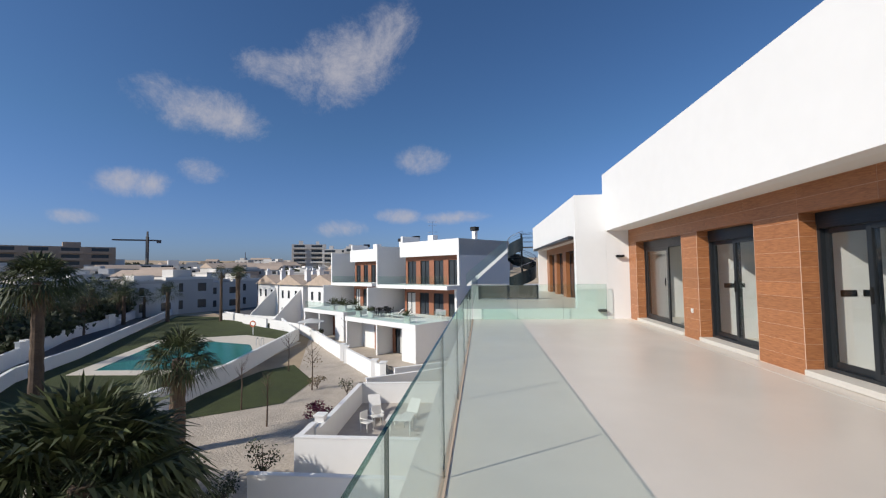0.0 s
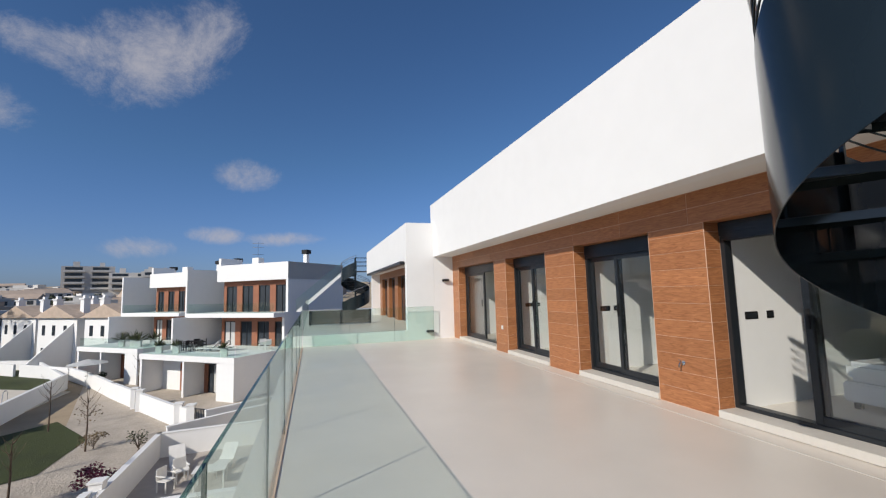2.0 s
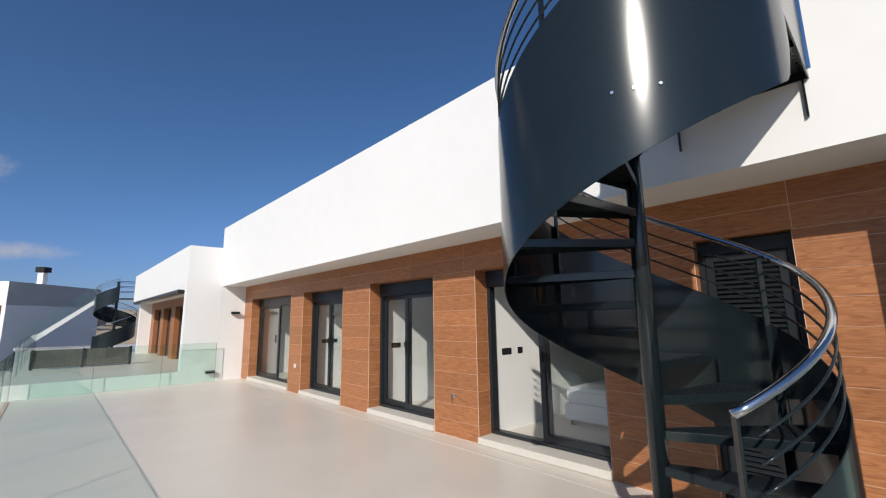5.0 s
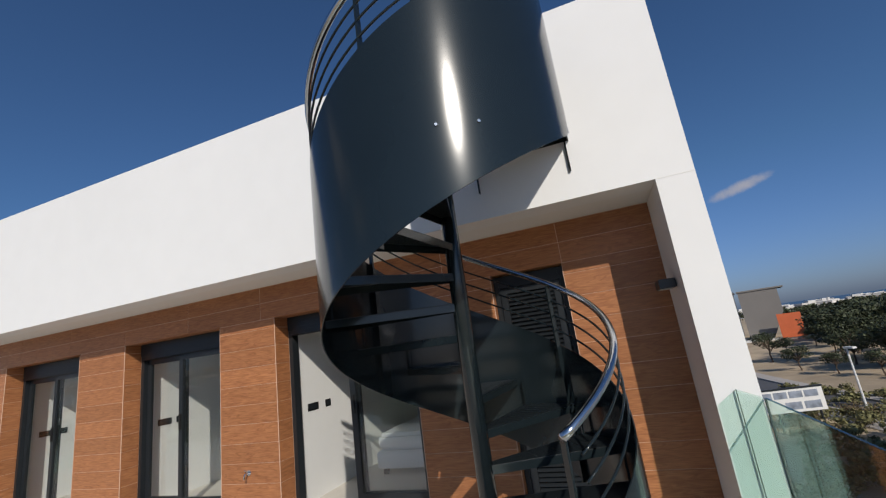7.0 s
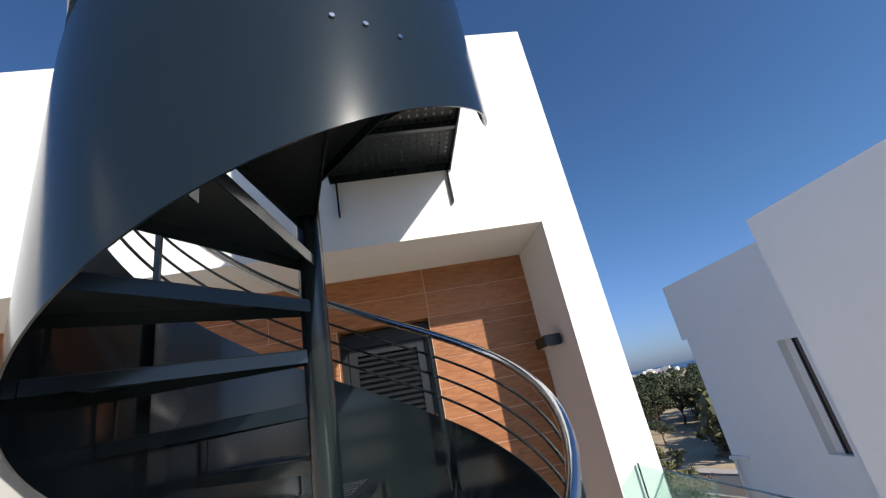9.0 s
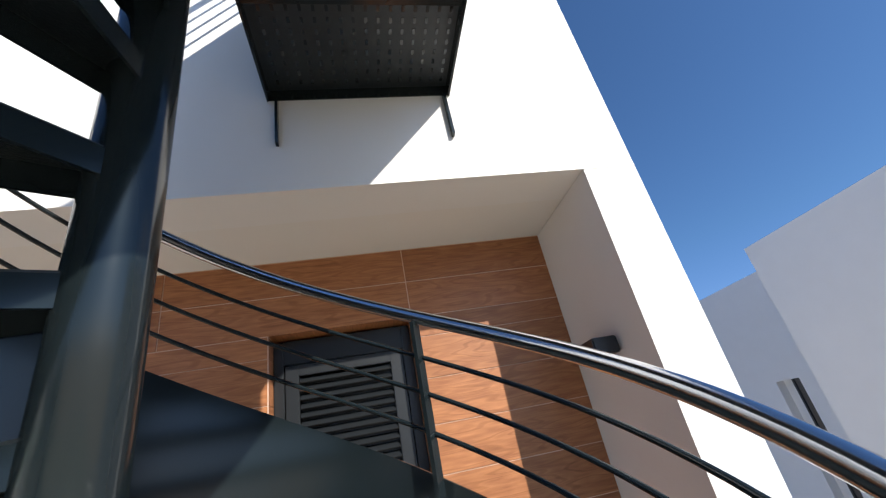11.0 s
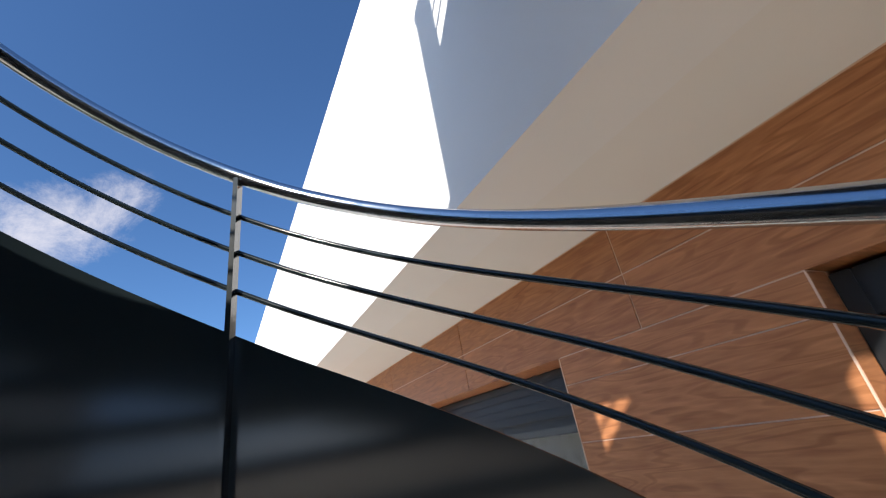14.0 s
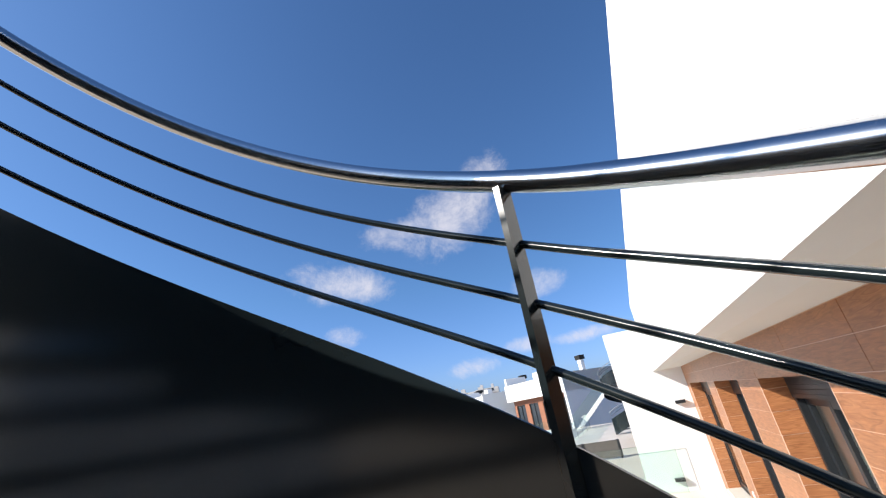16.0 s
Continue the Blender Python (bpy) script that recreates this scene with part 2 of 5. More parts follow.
M_POOLTILE = mat("pool_tile", (0.16, 0.46, 0.42), 0.4, var=0.08, scale=1)
M_POOLDECK = mat("pool_deck_stone", (0.62, 0.56, 0.47), 0.8, var=0.08, scale=2)
M_WATER = mat("pool_water", (0.015, 0.17, 0.125), 0.22, var=0.15, scale=0.5, bump=0.25, bump_scale=3, spec=0.2)
M_SEA = mat("sea", (0.02, 0.055, 0.11), 0.35, var=0.1, scale=0.01)
M_LEAF = mat("palm_leaf", (0.050, 0.062, 0.018), 0.65, var=0.3, scale=3, island=0.45)
M_DRYLEAF = mat("dry_palm_leaf", (0.16, 0.115, 0.06), 0.8, var=0.3, scale=3, island=0.3)
M_BARK = mat("palm_bark", (0.11, 0.075, 0.052), 0.95, var=0.4, scale=14, bump=1.0, bump_scale=25, dist=0.03)
M_TREELEAF = mat("tree_leaf", (0.040, 0.050, 0.020), 0.7, var=0.3, scale=2, island=0.5)
M_SCRUB = mat("scrub_leaf", (0.15, 0.14, 0.055), 0.8, var=0.3, scale=2, island=0.4)
M_OLIVE = mat("olive_leaf", (0.085, 0.085, 0.034), 0.8, var=0.3, scale=2, island=0.45)
M_GREYR = mat("grey_render", (0.20, 0.185, 0.17), 0.9, var=0.08, scale=0.3)
M_SCREEN = mat("brown_composite", (0.085, 0.078, 0.068), 0.7, var=0.15, scale=5)
M_VWOOD = mat("villa_wood_tile", (0.27, 0.105, 0.055), 0.6, var=0.2, scale=2, stretch=(0.6, 0.6, 8))
M_PURPLE = mat("purple_leaf", (0.17, 0.022, 0.05), 0.6, var=0.3, island=0.5)
M_STONE = mat("plant_pot", (0.70, 0.69, 0.66), 0.7, var=0.05)
M_ROOFT = mat("terracotta_roof", (0.46, 0.36, 0.28), 0.85, var=0.2, scale=2, bump=0.6, bump_scale=6, dist=0.05)
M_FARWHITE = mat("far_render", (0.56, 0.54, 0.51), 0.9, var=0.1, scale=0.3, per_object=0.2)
M_FARTAN = mat("far_tan_render", (0.36, 0.29, 0.23), 0.9, var=0.08, scale=0.3, per_object=0.15)
M_FARDARK = mat("far_dark_render", (0.075, 0.075, 0.08), 0.85, var=0.15, scale=0.3)
M_DARKPANE = mat("dark_window", (0.035, 0.042, 0.05), 0.12, var=0.2, scale=0.7)
M_CURTAIN = mat("curtain", (0.5, 0.5, 0.48), 0.9, var=0.15, scale=4, stretch=(6, 6, 0.3))
M_RED = mat("orange_red_paint", (0.58, 0.13, 0.045), 0.6, var=0.1)

# ---- mesh helpers ----


def mesh_of(name, bm, material, smooth=False):
    me = bpy.data.meshes.new(name)
    bm.to_mesh(me)
    bm.free()
    for m in (material if isinstance(material, (list, tuple)) else [material]):
        me.materials.append(m)
    if smooth:
        me.polygons.foreach_set("use_smooth", [True] * len(me.polygons))
    return me


def part(name, bm, material, parent=None, label="", smooth=False, kind="", category=""):
    ob = new(name, mesh_of(name, bm, material, smooth))
    if parent is not None:
        ob.parent = parent
    return tagged(ob, label, category, kind=kind)


def thing(name, at, label, category, group="", rz=0):
    ob = new(name)
    ob.empty_display_size = 0.1
    ob.matrix_basis = pose(*at, 0, 0, rz)
    return tagged(ob, label, category, group)


def add_box(bm, a, b, m=None, bevel=0.0):
    """A box from corner a to corner b."""
    x0, y0, z0 = (min(p, q) for p, q in zip(a, b))
    x1, y1, z1 = (max(p, q) for p, q in zip(a, b))
    vs = [bm.verts.new(p) for p in ((x0, y0, z0), (x1, y0, z0), (x1, y1, z0), (x0, y1, z0), (x0, y0, z1), (x1, y0, z1), (x1, y1, z1), (x0, y1, z1))]
    if m is not None:
        for v in vs:
            v.co = m @ v.co
    fs = [bm.faces.new([vs[i] for i in f]) for f in ((3, 2, 1, 0), (4, 5, 6, 7), (0, 1, 5, 4), (1, 2, 6, 5), (2, 3, 7, 6), (3, 0, 4, 7))]
    if bevel:
        es = {e for f in fs for e in f.edges}
        bmesh.ops.bevel(bm, geom=list(es), offset=bevel, segments=2, affect="EDGES")
    return bm


def box(a, b, bevel=0.0, m=None):
    return add_box(bmesh.new(), a, b, m, bevel)


def boxes(*pairs, bevel=0.0):
    bm = bmesh.new()
    for a, b in pairs:
        add_box(bm, a, b, None, bevel)
    return bm


def add_tube(bm, pts, r, seg=10, caps=True):
    """A tube of radius r (a number or one for each point) along the points."""
    pts = [Vector(p) for p in pts]
    rings = []
    up = Vector((0, 0, 1))
    for i, p in enumerate(pts):
        d = (pts[min(i + 1, len(pts) - 1)] - pts[max(i - 1, 0)]).normalized()
        side = d.cross(up)
        if side.length < 0.05:
            side = d.cross(Vector((0, 1, 0)))
        side.normalize()
        w = side.cross(d)
        rr = r[i] if isinstance(r, (list, tuple)) else r
        rings.append([bm.verts.new(p + side * (rr * math.cos(2 * math.pi * k / seg)) + w * (rr * math.sin(2 * math.pi * k / seg))) for k in range(seg)])
    for a, b in zip(rings, rings[1:]):
        for k in range(seg):
            bm.faces.new((a[k], a[(k + 1) % seg], b[(k + 1) % seg], b[k]))
    if caps:
        bm.faces.new(rings[0][::-1])
        bm.faces.new(rings[-1])
    bmesh.ops.recalc_face_normals(bm, faces=bm.faces)
    return bm


def tube(pts, r, seg=10):
    return add_tube(bmesh.new(), pts, r, seg)


def prism(poly, z0, z1):
    """A vertical prism over a polygon in plan."""
    bm = bmesh.new()
    a = [bm.verts.new((x, y, z0)) for x, y in poly]
    b = [bm.verts.new((x, y, z1)) for x, y in poly]
    n = len(poly)
    bm.faces.new(a[::-1])
    bm.faces.new(b)
    for i in range(n):
        bm.faces.new((a[i], a[(i + 1) % n], b[(i + 1) % n], b[i]))
    bmesh.ops.recalc_face_normals(bm, faces=bm.faces)
    return bm


def wall_line(name, pts, h, z=-6.0, t=0.2, label="", material=None):
    """A low garden wall along points in plan."""
    bm = bmesh.new()
    for (x0, y0), (x1, y1) in zip(pts, pts[1:]):
        d = Vector((x1 - x0, y1 - y0))
        m = pose(x0, y0, z, 0, 0, math.degrees(math.atan2(d.y, d.x)))
        add_box(bm, (-t / 2, -t / 2, 0), (d.length + t / 2, t / 2, h), m)
        add_box(bm, (-t / 2 - 0.02, -t / 2 - 0.02, h), (d.length + t / 2 + 0.02, t / 2 + 0.02, h + 0.04), m)
    return part(name, bm, material or M_WHITE, None, label, kind="structure")


# ---- the terrace and its building ----
X_OUT, X_WOOD, X_REC = 6.055, 6.70, 6.93
Y_S, Y_S_IN, Y_N = 0.30, 0.57, 14.12
Z_SOF, Z_TOP, Z_LIN = 2.63, 4.38, 2.235
X_GL, Y_GL = 2.0, 0.29
NX, NT = 5.15, 3.74

floor = part("floor", box((1.72, 0.1, -0.3), (X_WOOD + 0.4, Y_N, 0)), M_FLOOR, None, "pale beige porcelain terrace floor", kind="structure")
part("wall_base", boxes(((1.75, 0.15, -6), (7.3, Y_N, -0.3)), ((7.3, 0.3, -6), (14, Y_N, -0.3))), M_WHITE, None, "white rendered lower storeys", kind="structure")

# fascia above the terrace, with the gap where the spiral stair lands
LAND_Y0, LAND_Y1, LAND_Z = 1.10, 1.97, 3.19
for nm, p, q in (("wall_fascia", (X_OUT, Y_S, Z_SOF), (X_OUT + 0.25, LAND_Y0, Z_TOP)), ("wall_landing", (X_OUT, LAND_Y0, Z_SOF), (X_OUT + 0.25, LAND_Y1, LAND_Z)),
                 ("wall_fascia", (X_OUT, LAND_Y1, Z_SOF), (X_OUT + 0.25, Y_N, Z_TOP)), ("wall_parapet", (X_OUT + 0.25, Y_S, Z_SOF), (13.5, Y_S + 0.25, Z_TOP)),
                 ("wall_parapet", (X_OUT + 0.25, Y_N - 0.25, Z_SOF), (13.5, Y_N, Z_TOP)), ("wall_parapet", (13.25, Y_S + 0.25, Z_SOF), (13.5, Y_N - 0.25, Z_TOP))):
    part(nm, box(p, q), M_WHITE, None, "white rendered roof parapet above the terrace", kind="structure")
part("ceiling_soffit", box((X_OUT + 0.02, Y_S + 0.02, Z_SOF + 0.004), (X_WOOD + 0.3, Y_N - 0.02, Z_SOF + 0.1)), M_SOFFIT, None, "white rendered soffit over the terrace doors", kind="structure")
part("ceiling_roof", box((X_OUT + 0.25, Y_S + 0.25, 3.0), (13.25, Y_N - 0.25, LAND_Z)), M_FLOOR, None, "flat roof slab", kind="structure")
part("wall_south", box((X_OUT, Y_S, 0), (X_WOOD + 0.3, Y_S_IN, Z_SOF)), M_WHITE, None, "white rendered end wall", kind="structure")
part("wall_north", box((X_OUT, Y_N, 0), (X_WOOD + 0.3, Y_N + 0.25, Z_TOP)), M_WHITE, None, "white rendered end wall", kind="structure")
part("wall_side_south", box((X_WOOD + 0.3, Y_S, -0.3), (14, Y_S_IN - 0.02, Z_SOF)), M_WHITE, None, "white rendered side wall", kind="structure")
part("trim_joint", box((X_OUT - 0.002, Y_S, Z_SOF - 0.003), (X_OUT + 0.01, Y_S_IN, Z_SOF + 0.003)), M_SOFFIT, None, "thin render joint", kind="structure")

OPEN = [("sliding_door", 13.55, 10.825, 0.09), ("sliding_door", 10.16, 8.355, 0.09), ("sliding_door", 7.39, 5.65, 0.09), ("sliding_door", 4.79, 3.03, 0.09), ("louvre_door", 2.105, 1.41, 0.02)]
cuts = sorted([(b, a) for _, a, b, _ in OPEN])
solid = []
y = Y_S_IN
for a, b in cuts:
    solid.append((y, a))
    y = b
solid.append((y, Y_N))
back = bmesh.new()
for a, b in solid:
    add_box(back, (X_WOOD + 0.0035, a + (0.0035 if a > Y_S_IN else 0), 0), (X_REC + 0.14, b - (0.0035 if b < Y_N else 0), Z_LIN + 0.01))
add_box(back, (X_WOOD + 0.0035, Y_S_IN, Z_LIN + 0.010), (X_REC + 0.14, Y_N, Z_SOF + 0.004))
wall_wood = part("wall_wood", back, M_GROUT, None, "terrace wall clad in wood-look planks", kind="structure")


def rows():
    z = 0.004
    out = []
    for k in range(1, 11):
        out.append((z + 0.002, k * 0.2125 - 0.002))
        z = k * 0.2125
    out.append((z + 0.002, Z_LIN - 0.002))
    return out


# ---- doors ----


def sliding_door(y1, y0, split, opened=""):
    """Two-leaf sliding door in its opening, with roller box above."""
    d = thing("sliding_door", (X_REC, y0, 0.09), "dark grey aluminium sliding door, " + ("one glass leaf slid open" if opened else "both glass leaves shut") + ", under a roller shutter box", "door", "terrace sliding doors")
    W = y1 - y0
    H = Z_LIN - 0.09
    hb = 0.17
    T = 0.055
    part("door_frame", boxes(((0, 0, 0), (0.11, T, H - hb)), ((0, W - T, 0), (0.11, W, H - hb)), ((0, T, 0), (0.11, W - T, 0.045)), ((0, T, H - hb - T), (0.11, W - T, H - hb)), bevel=0.004), M_FRAME, d)
    part("shutter_box", box((-0.012, 0, H - hb + 0.002), (0.13, W, H), 0.004), M_FRAME, d)
    sh = part("shutter_curtain", box((-0.014, 0.03, H - hb - 0.045), (-0.001, W - 0.03, H - hb)), M_FRAME, d)
    for k in range(5):
        part("slat", box((-0.021, 0.03, H - hb - 0.045 + 0.043 * k), (-0.0135, W - 0.03, H - hb - 0.007 + 0.043 * k), 0.003), M_FRAME, sh)
    s = split - y0
    low, high = (T, s + 0.04), (s - 0.04, W - T)
    if opened == "north":
        high = (T + 0.03, T + 0.03 + high[1] - high[0])
    if opened == "south":
        low = (W - T - 0.03 - low[1] + low[0], W - T - 0.03)
    for a, b, x in ((*low, 0.012), (*high, 0.060)):
        leaf = part("leaf", boxes(((x, a, 0.045), (x + 0.042, a + 0.07, H - hb - T)), ((x, b - 0.07, 0.045), (x + 0.042, b, H - hb - T)),
                                  ((x, a + 0.07, 0.045), (x + 0.042, b - 0.07, 0.13)), ((x, a + 0.07, H - hb - T - 0.07), (x + 0.042, b - 0.07, H - hb - T)), bevel=0.003), M_FRAME, d)
        part("pane", box((x + 0.017, a + 0.06, 0.12), (x + 0.025, b - 0.06, H - hb - T - 0.06)), M_PANE, leaf)
    part("handle", box((-0.012, s - 0.015, 0.95), (0.012, s + 0.015, 1.15), 0.004), M_BLACK, d)
    return d


def sill(y1, y0):
    part("window_sill", box((X_WOOD - 0.03, y0 + 0.001, 0.004), (X_REC + 0.12, y1 - 0.001, 0.088), 0.006), M_SILL, None, "pale stone door sill", kind="structure")


for (_, a, b, _), sp, op in zip(OPEN[:4], (12.24, 9.32, 6.62, 3.94), ("south", "", "", "north")):
    sliding_door(a - 0.001, b + 0.001, sp, op)
    sill(a, b)


def louvre_door(y1, y0):
    d = thing("louvre_door", (X_REC - 0.13, y0, 0.02), "dark grey aluminium louvred plant cupboard door", "door")
    W, H = y1 - y0, Z_LIN - 0.03
    part("door_frame", boxes(((0, 0, 0), (0.08, 0.05, H)), ((0, W - 0.05, 0), (0.08, W, H)), ((0, 0.05, H - 0.12), (0.08, W - 0.05, H)), ((0, 0.05, 0), (0.08, W - 0.05, 0.06)), bevel=0.004), M_FRAME, d)
    part("door_leaf", boxes(((0.0, 0.055, 0.065), (0.04, 0.12, H - 0.125)), ((0.0, W - 0.12, 0.065), (0.04, W - 0.055, H - 0.125)),
                            ((0, 0.12, H - 0.18), (0.04, W - 0.12, H - 0.125)), ((0, 0.12, 1.02), (0.04, W - 0.12, 1.1)), ((0, 0.12, 0.065), (0.04, W - 0.12, 0.14)), ((0.034, 0.12, 0.14), (0.04, W - 0.12, H - 0.18)), bevel=0.003), M_FRAME, d)
    src = None
    z = 0.16
    while z < H - 0.2:
        if not 0.98 < z < 1.1:
            bm = bmesh.new()
            add_box(bm, (-0.022, 0.122, -0.002), (0.022, W - 0.122, 0.002), pose(0.016, 0, 0, 0, -42, 0))
            if src is None:
                src = part("slat", bm, M_FRAME, d)
                src.location.z = z
            else:
                bm.free()
                o = new("slat", src.data)
                o.parent = d
                o.location = (0, 0, z)
        z += 0.041
    part("handle", boxes(((-0.05, W - 0.10, 1.03), (0, W - 0.08, 1.05)), ((-0.06, W - 0.19, 1.03), (-0.045, W - 0.08, 1.05)), bevel=0.003), M_BLACK, d)
    return d


louvre_door(2.105, 1.41)

# ---- rooms behind the doors ----
room_x0, room_x1 = X_REC + 0.14, 11.2
part("floor_rooms", box((room_x0, Y_S_IN, -0.28), (room_x1 + 0.2, Y_N, 0.06)), M_SILL, None, "pale stone room floor", kind="structure")
part("ceiling_rooms", box((room_x0, Y_S_IN, 2.45), (room_x1 + 0.2, Y_N, 2.6)), M_ROOM, None, "white painted ceiling", kind="structure")
part("wall_rooms_back", box((room_x1, Y_S_IN, 0.06), (room_x1 + 0.2, Y_N, 2.45)), M_ROOM, None, "white painted wall", kind="structure")
part("wall_rooms_north", box((room_x0, Y_N - 0.12, 0.06), (room_x1, Y_N - 0.002, 2.45)), M_ROOM, None, "white painted wall", kind="structure")
for yy in (4.84, 7.46, 10.3, 2.35):
    part("wall_partition", box((room_x0, yy - 0.06, 0.06), (room_x1, yy + 0.06, 2.45)), M_ROOM, None, "white painted partition", kind="structure")
for yy, xs in ((4.78, (7.31, 7.62)), (7.40, (7.30, 7.54)), (10.24, (7.34, 7.58))):
    for i, xx in enumerate(xs):
        s = thing("light_switch", (xx, yy, 1.12), "black light switch plate on a white wall", "switch", "wall switches")
        wd = 0.105 if i == 0 else 0.058
        part("plate", box((-wd, -0.008, -0.045), (wd, 0, 0.045), 0.003), M_BLACK, s)
        part("rocker", box((-wd + 0.02, -0.012, -0.03), (wd - 0.02, -0.008, 0.03), 0.002), M_FRAME, s)


def sofa(at, w, rz):
    s = thing("sofa", at, "white fabric sofa standing behind the glass doors", "sofa", "sofas", rz)
    part("seat", box((0, 0, 0.12), (w, 0.85, 0.42), 0.02), M_SOFA, s, smooth=False)
    part("backrest", box((0, 0.65, 0.42), (w, 0.88, 0.66), 0.02), M_SOFA, s)
    part("armrest", box((-0.18, 0, 0.1), (0, 0.88, 0.56), 0.02), M_SOFA, s)
    part("armrest", box((w, 0, 0.1), (w + 0.18, 0.88, 0.56), 0.02), M_SOFA, s)
    for i in range(2):
        part("cushion", box((i * w / 2 + 0.02, 0.02, 0.42), ((i + 1) * w / 2 - 0.02, 0.64, 0.50), 0.02), M_SOFA, s)
    for a in (0.05, w - 0.1):
        for b in (0.05, 0.78):
            part("leg", box((a, b, 0), (a + 0.05, b + 0.05, 0.12)), M_BLACK, s)
    return s




def bed(at):
    b = thing("bed", at, "low white upholstered bed standing behind the glass door", "bed", "beds")
    part("base", box((0, 0, 0.08), (2.0, 1.5, 0.30), 0.02), M_SOFA, b)
    part("mattress", box((0.02, 0.02, 0.302), (1.98, 1.48, 0.52), 0.05), M_SOFA, b)
    part("headboard", box((2.0, -0.05, 0.08), (2.08, 1.55, 0.95), 0.02), M_SOFA, b)
    for yy in (0.1, 0.8):
        part("pillow", box((1.5, yy, 0.522), (1.92, yy + 0.6, 0.64), 0.05), M_SOFA, b)
    for xx in (0.06, 1.86):
        for yy in (0.06, 1.38):
            part("leg", box((xx, yy, 0), (xx + 0.06, yy + 0.06, 0.08)), M_BLACK, b)
    return b


bed((8.1, 2.9, 0.06))
bed((8.1, 5.6, 0.06))
sofa((8.3, 11.2, 0.06), 1.5, 0)

# ---- wall fittings ----


def wall_lamp(at, rz, label):
    w = thing("wall_lamp", at, label, "wall lamp", "wall lamps", rz)
    part("mount", box((-0.05, -0.012, -0.03), (0.05, 0, 0.03), 0.003), M_FRAME, w)
    part("housing", box((-0.11, -0.13, -0.036), (0.11, -0.012, 0.036), 0.006), M_FRAME, w)
    part("lens", box((-0.07, -0.12, -0.039), (0.07, -0.03, -0.036)), M_CURTAIN, w)
    return w


wall_lamp((6.42, Y_N, 1.86), 0, "dark grey box wall lamp on the white end wall")
wall_lamp((6.37, Y_S_IN, 1.86), 180, "dark grey box lamp on the wall beside the louvred door")
wall_lamp((5.86, Y_N, 0.25), 0, "dark grey low wall lamp on the white wall")
sk = thing("wall_socket", (X_WOOD, 10.45, 0.59), "white outdoor socket on the plank wall", "socket")
part("plate", box((-0.012, -0.045, -0.045), (0, 0.045, 0.045), 0.004), M_STONE, sk)
part("cover", box((-0.02, -0.03, -0.03), (-0.012, 0.03, 0.03), 0.004), M_STONE, sk)
tp = thing("water_tap", (X_WOOD, 5.23, 0.54), "chrome garden tap on the plank wall", "tap")
part("flange", tube([(-0.008, 0, 0), (0, 0, 0)], 0.028, 16), M_INOX, tp)
part("spout", tube([(-0.008, 0, 0), (-0.06, 0, 0), (-0.075, 0, -0.02), (-0.077, 0, -0.05)], 0.009, 10), M_INOX, tp)
part("lever", tube([(-0.045, 0, 0.008), (-0.045, 0, 0.03), (-0.045, 0.03, 0.036)], 0.006, 8), M_INOX, tp)

# drain slot along the wall
part("trim_drain", boxes(((6.40, 2.4, -0.01), (6.42, Y_N - 0.1, 0.003)), ((1.9, Y_S + 0.05, -0.01), (6.0, Y_S + 0.06, 0.003))), M_SILL, None, "thin steel drain slot", kind="structure")

# ---- glass balustrades ----


def glass_pane(name, a, b, z0, z1, parent, t=0.012):
    a, b = Vector(a), Vector(b)
    d = b - a
    m = pose(a.x, a.y, 0, 0, 0, math.degrees(math.atan2(d.y, d.x)))
    p = part(name, add_box(bmesh.new(), (0.003, -t / 2, z0), (d.length - 0.003, t / 2, z1), m), M_GLASS, parent)
    part("edge", add_box(bmesh.new(), (0.003, -t / 2 - 0.001, z1), (d.length - 0.003, t / 2 + 0.001, z1 + 0.003), m), M_GTOP, p)
    part("edge", add_box(bmesh.new(), (d.length - 0.0025, -t / 2 - 0.001, z0), (d.length + 0.0015, t / 2 + 0.001, z1), m), M_GEDGE, p)
    return p


gb = thing("glass_balustrade", (0, 0, 0), "clear greenish glass balustrade set in a floor channel", "balustrade", "terrace balustrades")
ys = [Y_GL, 0.63] + [2.45 + 1.82 * k for k in range(6)] + [Y_N - 0.2]
for a, b in zip(ys, ys[1:]):
    glass_pane("pane", (X_GL, a), (X_GL, b), 0.004, 1.035, gb)
part("base_channel", boxes(((X_GL - 0.025, Y_GL, 0), (X_GL - 0.007, Y_N - 0.2, 0.012)), ((X_GL + 0.007, Y_GL, 0), (X_GL + 0.025, Y_N - 0.2, 0.012))), M_GROUT, gb)
gs = thing("glass_balustrade", (0, 0, 0), "clear greenish glass balustrade beside the white end wall", "balustrade", "terrace balustrades")
for a, b in ((2.01, 3.3), (3.3, 4.7), (4.7, 6.045)):
    glass_pane("pane", (a, Y_GL), (b, Y_GL), 0.004, 1.02, gs)
bm = bmesh.new()
for y0, y1, za, zb in ((0.305, 0.438, 1.03, 1.09), (0.442, 0.565, 1.09, 1.0)):
    q = [(y0, 0.004), (y1, 0.004), (y1, zb), (y0, za)]
    f0 = [bm.verts.new((6.030, y, z)) for y, z in q]
    f1 = [bm.verts.new((6.042, y, z)) for y, z in q]
    bm.faces.new(f0)
    bm.faces.new(f1[::-1])
    for i in range(4):
        bm.faces.new((f0[i], f1[i], f1[(i + 1) % 4], f0[(i + 1) % 4]))
bmesh.ops.recalc_face_normals(bm, faces=bm.faces)
part("end_pane", bm, M_GLASS, gs)
part("edge", box((6.028, 0.4385, 0.004), (6.044, 0.4415, 1.09)), M_GEDGE, gs)

